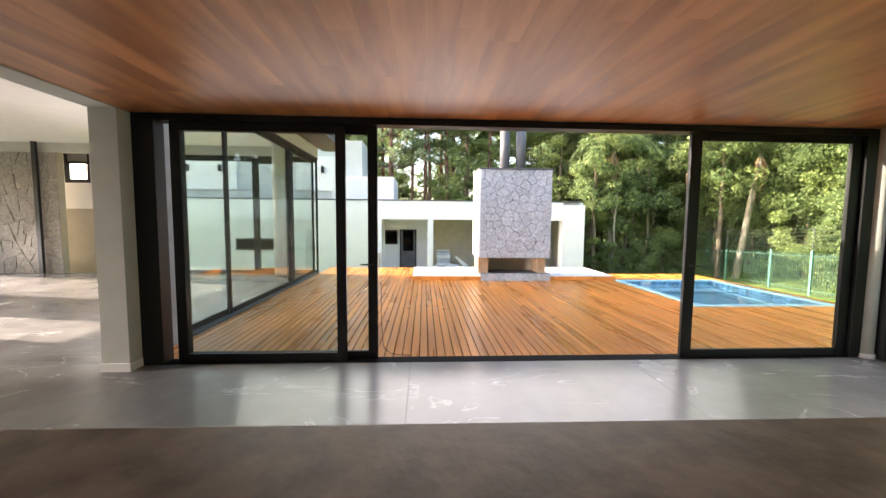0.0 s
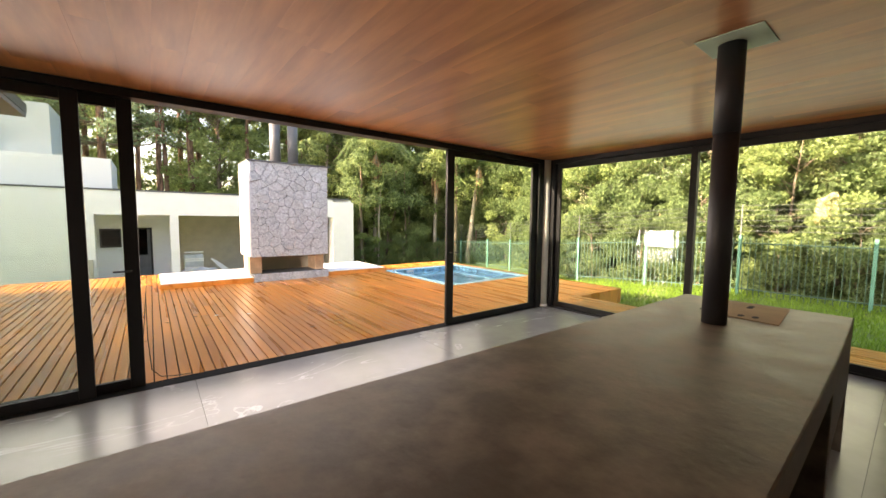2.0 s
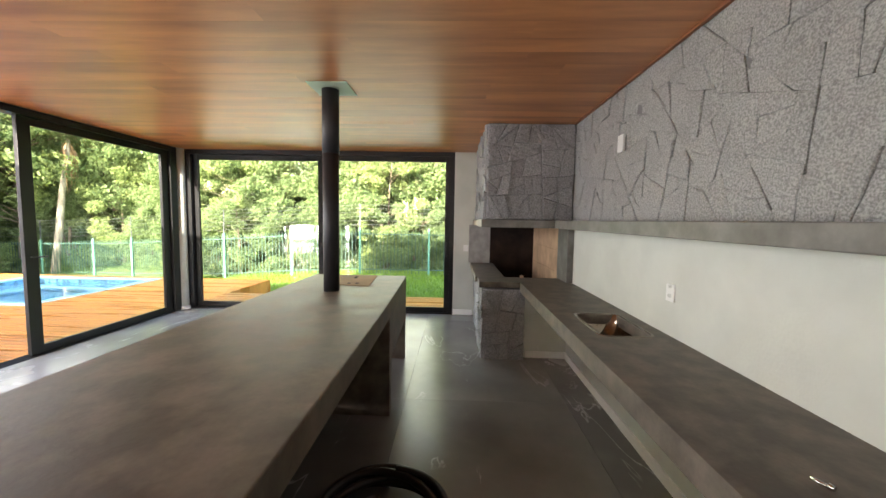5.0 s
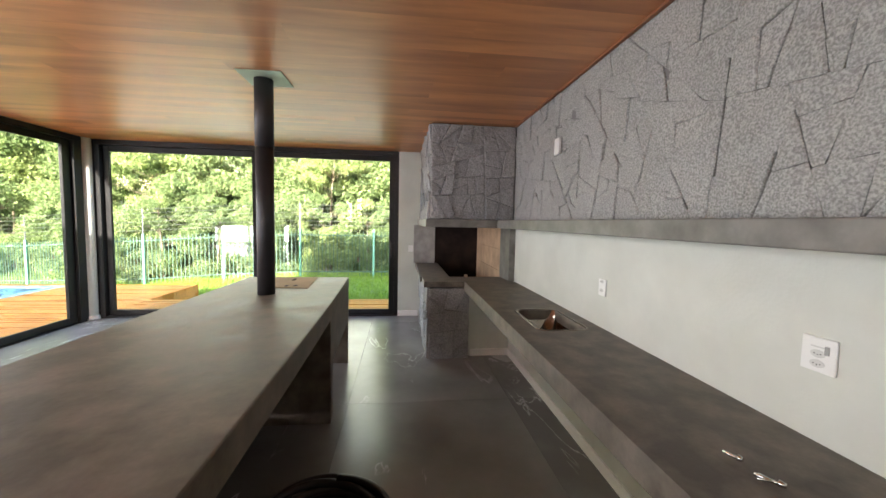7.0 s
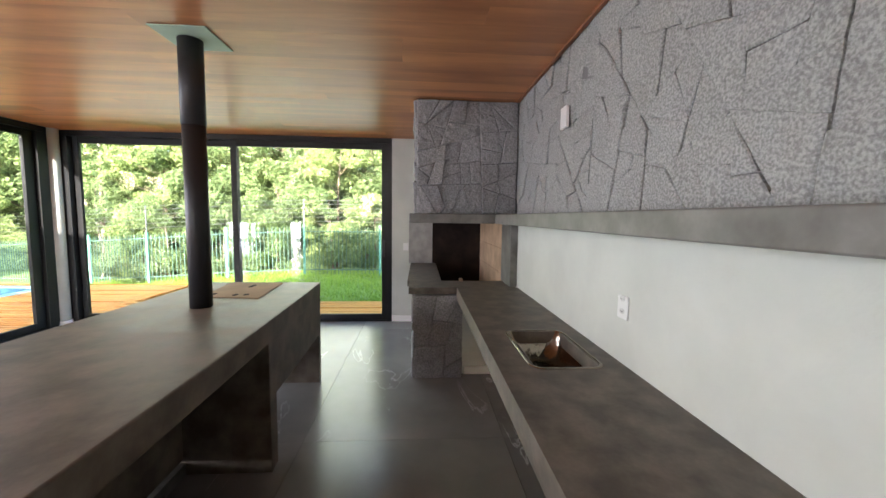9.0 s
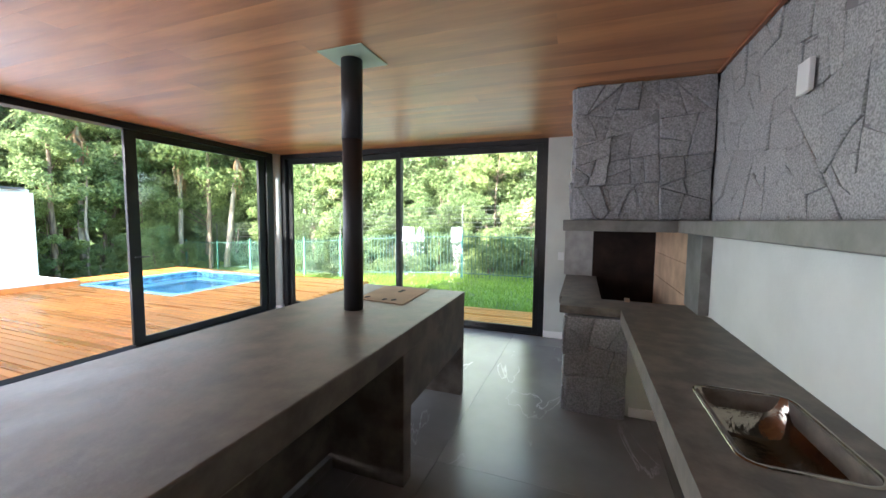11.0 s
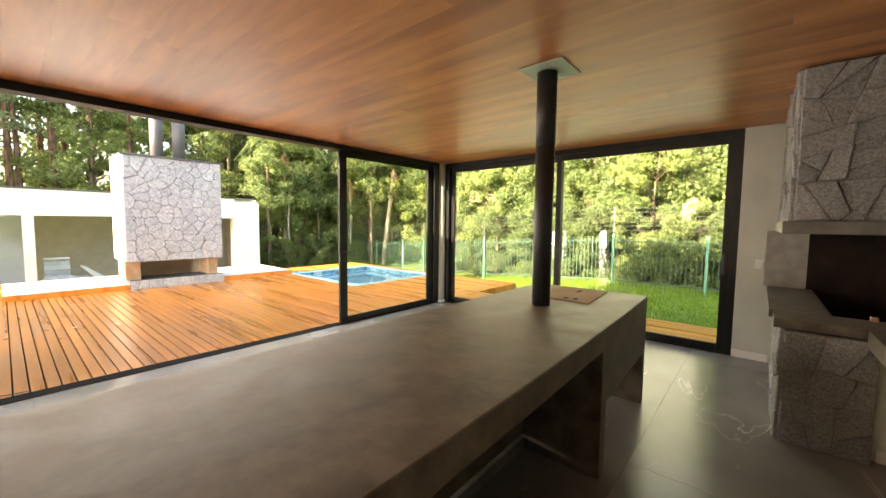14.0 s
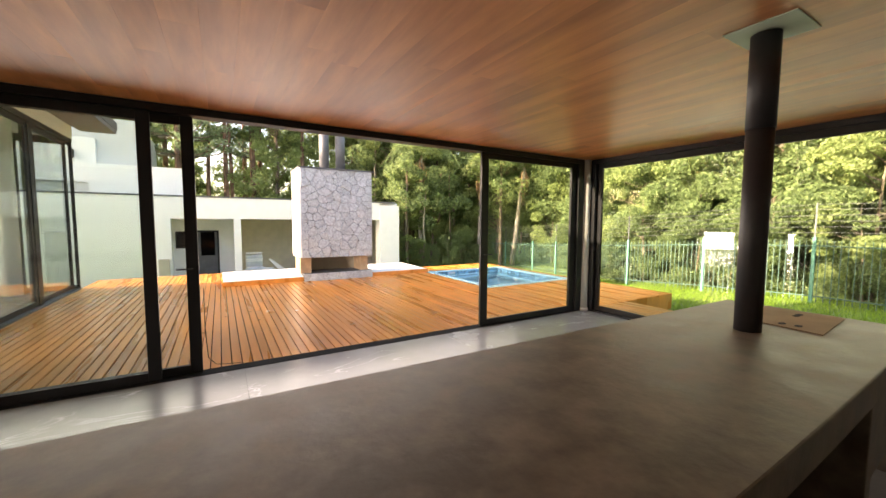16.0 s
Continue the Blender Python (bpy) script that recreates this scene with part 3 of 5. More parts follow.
structure("roof_wing", [(-13.6, 4.0, 3.92, -2.35, 12.6, 4.12)], M_PIPE, "dark grey overhanging flat roof of the wing")
structure("soffit_wing", [(-3.06, 4.66, 3.82, -2.36, 12.55, 3.91)], M_SOFFIT, "grey soffit under the roof overhang")

structure("wall_side_lower", [(-13.4, 12.52, -0.4, -9.0, 12.7, 1.92)], M_TAN, "beige rendered lower outside wall")
structure("wall_side_band", [(-13.4, 12.48, 1.92, -9.0, 12.7, 2.72), (-10.17, 12.5, 2.72, -9.0, 12.7, 3.9), (-13.4, 12.5, 2.72, -10.93, 12.7, 3.9), (-10.93, 12.5, 3.74, -10.17, 12.7, 3.9)], M_WHITE, "white band over the beige outside wall")
sdw = thing("window_side", (-10.55, 12.55, 2.72), "small dark-framed upper window with a blind panel above", "window", kind="structure")
for d in ((-10.93, 12.5, 2.72, -10.17, 12.58, 2.83), (-10.93, 12.5, 3.31, -10.17, 12.58, 3.37), (-10.93, 12.5, 3.66, -10.17, 12.58, 3.74),
          (-10.93, 12.5, 2.83, -10.84, 12.58, 3.31), (-10.26, 12.5, 2.83, -10.17, 12.58, 3.31), (-10.93, 12.5, 3.37, -10.86, 12.58, 3.66), (-10.24, 12.5, 3.37, -10.17, 12.58, 3.66)):
    box_part("window_frame", d, M_FRAME, sdw)
box_part("blind_panel", (-10.86, 12.54, 3.37, -10.24, 12.56, 3.66), M_GREYWALL, sdw, label="grey blind panel")
box_part("pane", (-10.84, 12.54, 2.83, -10.26, 12.55, 3.31), M_GLASS2, sdw)

# ---------- deck, pool, ground ----------
GZ = -0.38
deck = structure("pavement_deck", [(-3.05, 4.66, -0.30, 5.60, 11.74, -0.05), (5.60, 4.56, -0.30, 8.80, 7.2, -0.05), (-3.05, 11.74, -0.30, 5.20, 13.3, -0.05), (5.60, 10.55, -0.30, 8.80, 11.74, -0.05),
                                   (8.56, 7.2, -0.30, 8.80, 10.55, -0.05), (5.88, -4.5, -0.30, 7.05, 4.56, -0.05)], M_DARK, "wet-looking orange hardwood deck", "deck")
edge = structure("trim_deck", [(8.80, 4.56, -0.36, 8.83, 11.77, -0.002), (5.20, 11.74, -0.36, 8.80, 11.77, -0.002), (7.05, 4.53, -0.36, 8.83, 4.56, -0.002), (7.05, -4.5, -0.36, 7.08, 4.53, -0.002)], M_DECK, "hardwood fascia board round the deck")
def land(y):
    """Height of the lawn and forest floor, which falls away to the back."""
    return -0.36 - 0.62 * min(1.0, max(0.0, (y - 4.0) / 9.0)) - 0.25 * min(1.0, max(0.0, (y - 13) / 5.0))


gr = bmesh.new()
bmesh.ops.create_grid(gr, x_segments=80, y_segments=80, size=1)
for v in gr.verts:
    sx, sy = v.co.x, v.co.y
    v.co.x, v.co.y = math.copysign(abs(sx) ** 3, sx) * 600 + sx * 30 + 6, math.copysign(abs(sy) ** 3, sy) * 600 + sy * 30 + 6
    d = max(0.0, v.co.x - 14, (v.co.y - 24) * 0.6)
    v.co.z = land(v.co.y) + min(d * 0.04, 4)
    if v.co.x < 9 and v.co.y < 12.2:
        v.co.z = GZ - 0.3
    if 4 < v.co.x < 9.6 and 5.5 < v.co.y < 12:
        v.co.z = -2.2
for f in gr.faces:
    f.smooth = True
solid("ground", gr, M_GROUND, (6, 6, 0), "green lawn and forest floor", kind="structure")

pool = thing("pool", (7.1, 8.9, -1.5), "blue fibreglass plunge pool filled with clear water, sunk in the deck", "pool", kind="structure")
bm = bmesh.new()
X0, Y0, X1, Y1 = 5.60, 7.20, 8.56, 10.55
for d in ((X0, Y0, -0.03, X1, Y0 + 0.16, 0.012), (X0, Y1 - 0.16, -0.03, X1, Y1, 0.012), (X0, Y0 + 0.16, -0.03, X0 + 0.16, Y1 - 0.16, 0.012), (X1 - 0.16, Y0 + 0.16, -0.03, X1, Y1 - 0.16, 0.012)):
    add_box(bm, *d, 0.01)
part("rim", bm, M_POOL, pool, "pale blue moulded rim")
bm = bmesh.new()
for d in ((X0, Y0, -1.5, X1, Y0 + 0.1, -0.03), (X0, Y1 - 0.1, -1.5, X1, Y1, -0.03), (X0, Y0 + 0.1, -1.5, X0 + 0.1, Y1 - 0.1, -0.03), (X1 - 0.1, Y0 + 0.1, -1.5, X1, Y1 - 0.1, -0.03),
          (X0, Y0, -1.6, X1, Y1, -1.5), (X0 + 0.1, Y0 + 0.1, -1.5, X1 - 0.6, Y1 - 0.7, -0.95), (X0 + 0.1, Y1 - 0.7, -1.5, X1 - 0.1, Y1 - 0.1, -0.6), (X1 - 0.6, Y0 + 0.1, -1.5, X1 - 0.1, Y1 - 0.7, -0.8)):
    add_box(bm, *d)
part("shell", bm, M_POOL, pool)
bm = bmesh.new()
for d in ((X0 + 0.1, Y0 + 0.1, -0.2, X1 - 0.1, Y0 + 0.106, -0.035), (X0 + 0.1, Y1 - 0.106, -0.2, X1 - 0.1, Y1 - 0.1, -0.035), (X0 + 0.1, Y0 + 0.106, -0.2, X0 + 0.106, Y1 - 0.106, -0.035), (X1 - 0.106, Y0 + 0.106, -0.2, X1 - 0.1, Y1 - 0.106, -0.035)):
    add_box(bm, *d)
part("mosaic_band", bm, M_POOLMOSAIC, pool, "dark blue mosaic waterline band")
bm = bmesh.new()
add_box(bm, X0 + 0.102, Y0 + 0.108, -1.49, X1 - 0.108, Y1 - 0.108, -0.13)
water = part("water", bm, M_WATER, pool, "clear rippled water")
water.visible_shadow = False
bm = bmesh.new()
add_box(bm, 6.35, Y1 - 0.125, -0.12, 6.62, Y1 - 0.107, -0.045, 0.004)
part("skimmer", bm, M_PLASTIC, pool, "white skimmer mouth")

structure("pavement_platform", [(-0.13, 10.50, 0.0, 5.58, 12.5, 0.115)], M_WHITE, "low white-topped platform round the outdoor fireplace")
structure("trim_platform", [(-0.15, 10.46, -0.002, 5.60, 10.50, 0.11), (5.58, 10.50, -0.002, 5.60, 12.5, 0.11), (-0.15, 10.50, -0.002, -0.13, 12.5, 0.11)], M_DECK, "hardwood lip of the fireplace platform")

rl = random.Random(9)
for k, (x, y) in enumerate(((-0.1, 7.1), (0.25, 7.3), (0.55, 7.2), (0.35, 6.6), (1.0, 7.0), (-0.4, 6.2), (1.6, 5.6), (-1.2, 7.6), (2.4, 6.4), (-0.6, 8.2))):
    bm = bmesh.new()
    n = 9
    vs = [bm.verts.new((x + 0.035 * math.cos(6.283 * i / n) * rl.uniform(0.7, 1.3), y + 0.022 * math.sin(6.283 * i / n) * rl.uniform(0.7, 1.3), 0.004 + rl.uniform(0, 0.006))) for i in range(n)]
    c = bm.verts.new((x, y, 0.012))
    for i in range(n):
        bm.faces.new((vs[i], vs[(i + 1) % n], c))
    r = bmesh.ops.extrude_face_region(bm, geom=bm.faces[:])
    bmesh.ops.translate(bm, verts=[v for v in r["geom"] if isinstance(v, bmesh.types.BMVert)], vec=(0, 0, 0.003))
    solid("fallen_leaf", bm, M_WHITE if k in (2, 4) else M_DEADFROND, (x, y, 0.0), "pale scrap lying on the timber deck" if k in (2, 4) else "dry brown leaf lying on the timber deck", "leaf", "litter on the deck")
bm = bmesh.new()
add_path(bm, [(-0.33, 4.64, 0.9), (-0.33, 4.645, 0.45), (-0.31, 4.66, 0.12), (-0.24, 4.72, 0.012), (-0.12, 4.66, 0.012), (0.02, 4.64, 0.012)], 0.004, 6)
solid("cable", bm, M_HOSE, (-0.33, 4.65, 0), "thin black cable hanging by the sliding door frame", "cable")

# ---------- outdoor fireplace ----------
fp = thing("outdoor_fireplace", (2.67, 10.9, 0), "tall outdoor fireplace clad in pale crazy-paved granite, on a white platform", "fireplace")
hood = box_part("hood", (1.70, 10.30, 0.64, 3.64, 11.45, 3.03), M_JOINT2, fp)
# white slab on the sunward side: the sunlit look is in its colour
box_part("hood_side", (1.655, 10.285, 0.66, 1.70, 11.45, 3.03), M_WHITE, fp, 0.01, "left side of the hood, its sunlit brightness put into white colour")
box_part("cap", (1.64, 10.24, 3.03, 3.70, 11.50, 3.065), M_PIPE, fp, 0.004, "thin dark metal capping")
hearth = box_part("hearth", (1.76, 10.38, 0.0, 3.68, 11.3, 0.20), M_JOINT2, fp)
box_part("firebox_back", (1.86, 11.2, 0.2, 3.58, 11.3, 0.64), M_TAN, fp)
box_part("firebox_side", (1.70, 10.55, 0.2, 1.98, 11.3, 0.64), M_FIREBRICK, fp)
box_part("firebox_side", (3.38, 10.55, 0.2, 3.60, 11.3, 0.64), M_FIREBRICK, fp)
for x in (2.47, 2.93):
    bm = bmesh.new()
    add_tube(bm, (x, 10.95, 3.06), (x, 10.95, 4.36), 0.135, n=28)
    flue = part("flue", bm, M_PIPE, fp, "grey steel flue pipe")
    bm = bmesh.new()
    add_tube(bm, (x, 10.95, 4.36), (x, 10.95, 4.42), 0.19, n=28)
    part("flue_cap", bm, M_FRAME, flue, "dark flue cap")

# ---------- pool house and main house ----------
AY = 18.6
structure("wall_annex_front", [(-16, AY, -1.2, -1.88, AY + 0.25, 2.6), (-1.88, AY, 1.70, 7.1, AY + 0.25, 2.6), (0.36, AY, -1.0, 0.64, AY + 0.25, 1.70), (7.1, AY - 0.02, -1.2, 8.2, AY + 0.6, 2.47),
                               (-16, AY + 0.25, 2.45, 8.2, 23, 2.6)], M_WHITE, "white rendered wall of the single-storey annex with open porches")
structure("roof_annex", [(-16, AY - 0.03, 2.6, 7.98, 23.1, 2.66)], M_PIPE, "thin dark metal capping along the annex roof")
structure("wall_annex_porch", [(-2.2, 20.5, -1.0, 0.6, 20.7, 2.45), (0.45, AY + 0.25, -1.0, 0.6, 20.5, 2.45), (-2.2, AY + 0.25, -1.0, -2.0, 20.5, 2.45)], M_WHITE, "white back wall of the annex porch")
# the open room's shade is put into the wall colour, beige against white
structure("wall_annex_room", [(0.6, 22.0, -1.0, 8.0, 22.2, 2.45), (7.9, AY + 0.6, -1.0, 8.1, 22.0, 2.45)], M_TAN, "back wall of the open annex room, its shade put into the beige")
structure("pavement_annex", [(-2.2, AY - 0.5, -1.3, 8.2, 22.2, -0.98)], M_GREYWALL, "grey cement floor of the annex")
ad = thing("door_annex", (-0.65, 20.46, -0.98), "closed dark grey door with a glazed upper half", "door", kind="structure")
box_part("door_frame", (-1.12, 20.44, -0.98, -1.05, 20.5, 1.17), M_FRAME, ad)
box_part("door_frame", (-0.29, 20.44, -0.98, -0.22, 20.5, 1.17), M_FRAME, ad)
box_part("door_frame", (-1.05, 20.44, 1.10, -0.29, 20.5, 1.17), M_FRAME, ad)
box_part("door_panel", (-1.05, 20.455, -0.96, -0.29, 20.495, 0.0), M_PIPE, ad)
box_part("door_stile", (-1.05, 20.455, 0.0, -0.95, 20.495, 1.10), M_PIPE, ad)
box_part("door_stile", (-0.39, 20.455, 0.0, -0.29, 20.495, 1.10), M_PIPE, ad)
box_part("door_glass", (-0.95, 20.48, 0.0, -0.39, 20.49, 1.10), M_DARKGLASS, ad)
aw = thing("window_annex", (-1.56, 20.46, 0.36), "small square dark-framed annex window", "window", kind="structure")
for d in ((-1.9, 20.44, 0.36, -1.23, 20.5, 0.43), (-1.9, 20.44, 1.06, -1.23, 20.5, 1.13), (-1.9, 20.44, 0.43, -1.84, 20.5, 1.06), (-1.29, 20.44, 0.43, -1.23, 20.5, 1.06)):
    box_part("window_frame", d, M_FRAME, aw)
box_part("pane", (-1.84, 20.48, 0.43, -1.29, 20.49, 1.06), M_DARKGLASS, aw)
lw = thing("window_house_low", (-7.9, AY - 0.03, 0.17), "long low dark-framed window in the white wall", "window", kind="structure")
for d in ((-8.8, AY - 0.04, 0.17, -7.0, AY, 0.24), (-8.8, AY - 0.04, 0.66, -7.0, AY, 0.73), (-8.8, AY - 0.04, 0.24, -8.74, AY, 0.66), (-7.06, AY - 0.04, 0.24, -7.0, AY, 0.66), (-7.95, AY - 0.04, 0.24, -7.87, AY, 0.66)):
    box_part("window_frame", d, M_FRAME, lw)
for d in ((-8.74, AY - 0.02, 0.24, -7.95, AY - 0.01, 0.66), (-7.87, AY - 0.02, 0.24, -7.06, AY - 0.01, 0.66)):
    box_part("pane", d, M_DARKGLASS, lw)
structure("wall_house_block", [(-4.5, 19.6, 2.66, -1.38, 23, 3.85)], M_WHITE, "low white rooftop block")
structure("wall_house_upper", [(-16, 20.2, 2.66, -3.05, 26, 5.75)], M_LIGHTGREY, "grey rendered upper storey of the house")
structure("wall_house_panel", [(-6.4, 20.08, 3.15, -4.35, 20.2, 4.9), (-12.6, 20.08, 3.15, -9.4, 20.2, 4.9)], M_WHITE, "white framed panel on the upper storey")
for x in (-5.05, -10.2, -11.8):
    bm = bmesh.new()
    add_box(bm, x - 0.07, 19.96, 4.05, x + 0.07, 20.08, 4.4, 0.01)
    solid("wall_lamp", bm, M_FRAME, (x, 20.02, 4.05), "small black wall lamp on the upper storey, unlit", "wall lamp", "lamps on the upper storey")

def clutter():
    st = thing("wrapped_furniture", (1.2, 19.9, -0.98), "white crate wrapped in clear plastic, stored in the annex", "packed goods")
    for z in (-0.98, -0.6, -0.22):
        for zz in (0.0, 0.3):
            box_part("slat", (0.85, 19.6, z + zz, 1.55, 19.65, z + zz + 0.06), M_WHITE, st, 0.004)
    box_part("crate", (0.85, 19.65, -0.98, 1.55, 20.2, 0.0), M_WRAP, st, 0.03)
    bm = bmesh.new()
    bmesh.ops.create_icosphere(bm, subdivisions=4, radius=1)
    for v in bm.verts:
        k = 1 + 0.25 * noise.noise(v.co * 3)
        v.co = Vector((1.35 + v.co.x * 0.85 * k, 19.2 + v.co.y * 0.3 * k, max(-0.98, -0.85 + v.co.z * 0.3 * k)))
    solid("plastic_sheet_heap", bm, M_WRAP, (1.35, 19.2, -0.98), "crumpled clear plastic sheeting on the annex floor", "plastic sheet")
    for k in range(3):
        bm = bmesh.new()
        add_box(bm, -0.04, 0, 0, 0.04, 0.03, 1.0, 0.004)
        bmesh.ops.rotate(bm, verts=bm.verts, matrix=Matrix.Rotation(radians(-42 - 4 * k), 3, "Y"))
        bmesh.ops.translate(bm, verts=bm.verts, vec=(2.5 + k * 0.12, 19.5 + 0.07 * k, -0.98 + 0.04))
        solid("board", bm, M_WHITE, (2.5 + k * 0.12, 19.5, -0.98), "white board leaning against the wrapped crate", "board", "boards beside the crate")


clutter()
bm = bmesh.new()
add_box(bm, -2.31, 18.42, -0.98, -1.95, 18.59, 0.06, 0.01)
solid("panel_offcut", bm, M_TAN, (-2.13, 18.5, -0.98), "pale beige board propped against the white annex wall", "board")

# ---------- kitchen bar ----------
BX0, BX1, BY0, BY1, BZ = -1.70, 3.66, 0.215, 1.42, 0.967
bar = thing("kitchen_bar", (1.0, 0.83, 0), "long burnished brown-grey cement bar with open bays underneath", "kitchen island")
box_part("top", (BX0, BY0, 0.83, BX1, BY1, BZ), M_CONC, bar, 0.008)
box_part("thick_apron", (2.29, BY0 + 0.003, 0.465, BX1 - 0.003, BY1 - 0.003, 0.83), M_CONC, bar, 0.004)
for x0, x1 in ((BX0 + 0.003, BX0 + 0.12), (2.285, 2.40), (BX1 - 0.09, BX1 - 0.003)):
    box_part("leg_panel", (x0, BY0 + 0.004, -0.01, x1, BY1 - 0.02, 0.828 if x1 < 2 else (0.828 if x0 < 2.32 else 0.462)), M_CONC, bar, 0.004)
box_part("back_panel", (BX0 + 0.12, 0.785, 0.10, 2.30, 0.88, 0.828), M_CONC, bar)
box_part("skirting", (BX0 + 0.12, 0.77, -0.01, 2.30, 0.86, 0.075), M_CONC2, bar, 0.003, "grey cement skirting")

flue_in = thing("stove_pipe", (2.674, 0.86, BZ), "matt black steel extractor pipe rising from the bar to the ceiling", "stove pipe")
bm = bmesh.new()
add_tube(bm, (2.674, 0.86, BZ), (2.674, 0.86, 2.22), 0.071, n=32)
part("lower_pipe", bm, M_STEEL, flue_in)
bm = bmesh.new()
add_tube(bm, (2.674, 0.86, 2.20), (2.674, 0.86, CZ - 0.012), 0.075, n=32)
part("upper_pipe", bm, M_STEEL, flue_in)
bm = bmesh.new()
add_box(bm, 2.49, 0.665, CZ - 0.008, 2.842, 1.012, CZ - 0.001, 0.002)
solid("ceiling_plate", bm, M_PLATE, (2.67, 0.84, CZ - 0.012), "pale green square plate where the pipe meets the ceiling", "ceiling plate")

card = thing("cardboard_cover", (3.3, 0.87, BZ), "flat brown cardboard cover with oval holes, lying on the bar", "cardboard sheet")
bm = bmesh.new()
vs = [bm.verts.new((a, b, BZ + 0.001)) for a, b in ((2.92, 0.575), (3.60, 0.63), (3.60, 1.11), (2.97, 1.02))]
f = bm.faces.new(vs)
r = bmesh.ops.extrude_face_region(bm, geom=[f])
bmesh.ops.translate(bm, verts=[v for v in r["geom"] if isinstance(v, bmesh.types.BMVert)], vec=(0, 0, 0.006))
bmesh.ops.recalc_face_normals(bm, faces=bm.faces)
part("sheet", bm, M_CARD, card)
for cx, cy in ((3.04, 0.72), (3.03, 0.80), (3.06, 0.98), (3.05, 1.04), (3.38, 0.83), (3.44, 0.83)):
    bm = bmesh.new()
    add_tube(bm, (0, 0, 0), (0, 0, 0.002), 0.024, n=16)
    for v in bm.verts:
        v.co = Vector((cx + v.co.x * 1.4, cy + v.co.y * 0.8, BZ + 0.0072 + v.co.z))
    part("hole", bm, M_DARK, card, "dark oval hand hole")

# the bar narrows a little towards its far end
for o in bar.children:
    bm = bmesh.new()
    bm.from_mesh(o.data)
    if o.name.startswith(("top", "back_panel", "skirting")):
        for cut in (-1.9, -1.1, -0.4, 0.2, 0.8, 1.3, 1.8, 2.2, 2.5):
            bmesh.ops.bisect_plane(bm, geom=bm.verts[:] + bm.edges[:] + bm.faces[:], plane_co=(cut, 0, 0), plane_no=(1, 0, 0))
    for v in bm.verts:
        k, side = (v.co.x + 1.0 - BX0) / (BX1 - BX0), (v.co.y + 0.83 - BY0) / (BY1 - BY0)
        v.co.y += 0.085 * (1 - side) * max(k, 0) ** 3 - 0.05 * side * k
    bm.to_mesh(o.data)
    bm.free()

# coil of hose on the floor by the bar
coil = thing("hose_coil", (0.75, 0.0, 0), "coil of black corrugated hose lying beside the bar", "hose")
HOSE_C = (1.12, 0.10)
bm = bmesh.new()
pts = []
for i in range(260):
    a, k = 2 * math.pi * i / 52, i / 260
    rr = 0.34 + 0.03 * math.sin(i * 0.21) + 0.02 * math.sin(i * 0.05)
    pts.append((HOSE_C[0] + rr * math.cos(a), HOSE_C[1] + rr * math.sin(a) * 0.95, 0.024 + 0.10 * k + 0.012 * math.sin(i * 0.13)))
add_path(bm, pts, 0.024, 10)
part("hose", bm, M_HOSE, coil)

# ---------- counter, shelf and barbecue ----------
CT = 0.92
counter = thing("sink_counter", (0.5, -1.3, 0), "grey burnished cement worktop on a low white plinth wall", "kitchen counter")
SX0, SX1, SY0, SY1 = 1.66, 2.205, -1.515, -1.205
bm = bmesh.new()
CY0, CY1, CX0, CX1 = -1.64, -1.03, -3.4, 3.64
for d in ((CX0, CY0, CT - 0.11, SX0, CY1, CT), (SX1, CY0, CT - 0.11, CX1, CY1, CT), (SX0, SY1, CT - 0.11, SX1, CY1, CT), (SX0, CY0, CT - 0.11, SX1, SY0, CT)):
    add_box(bm, *d)
bmesh.ops.remove_doubles(bm, verts=bm.verts, dist=0.0005)
part("worktop", bm, M_COUNTER, counter)
box_part("plinth", (CX0, -1.64, -0.01, 3.735, -1.61, CT - 0.11), M_WALL, counter)
box_part("plinth_baseboard", (CX0, -1.61, -0.01, 3.715, -1.595, 0.08), M_WHITE, counter)


def sink():
    s = thing("sink", (1.99, -1.4, CT), "polished stainless steel sink bowl let into the worktop", "sink")
    def ring(inset, z, rad, n=6):
        x0, x1, y0, y1 = SX0 - 0.025 + inset, SX1 + 0.025 - inset, SY0 - 0.025 + inset, SY1 + 0.025 - inset
        out = []
        for cx, cy, a0 in ((x1 - rad, y1 - rad, 0), (x0 + rad, y1 - rad, 90), (x0 + rad, y0 + rad, 180), (x1 - rad, y0 + rad, 270)):
            for k in range(n + 1):
                a = radians(a0 + 90 * k / n)
                out.append((cx + rad * math.cos(a), cy + rad * math.sin(a), z))
        return out
    bm = bmesh.new()
    rs = [[bm.verts.new(p) for p in ring(i, z, r)] for i, z, r in ((0.0, CT + 0.001, 0.07), (0.002, CT + 0.004, 0.068), (0.010, CT + 0.004, 0.065), (0.014, CT - 0.002, 0.065),
                                                                  (0.020, CT - 0.05, 0.07), (0.030, CT - 0.10, 0.08), (0.048, CT - 0.135, 0.09),
                                                                  (0.075, CT - 0.155, 0.08), (0.11, CT - 0.163, 0.05), (0.15, CT - 0.165, 0.03))]
    for a, b in zip(rs, rs[1:]):
        for k in range(len(a)):
            bm.faces.new((a[k], a[(k + 1) % len(a)], b[(k + 1) % len(a)], b[k])).smooth = True
    bm.faces.new(rs[-1])
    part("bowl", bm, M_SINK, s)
    bm = bmesh.new()
    add_tube(bm, (1.90, -1.38, CT - 0.16), (1.90, -1.38, CT - 0.158), 0.045, n=24)
    part("drain", bm, M_CHROME, s, "round steel drain cover")


sink()


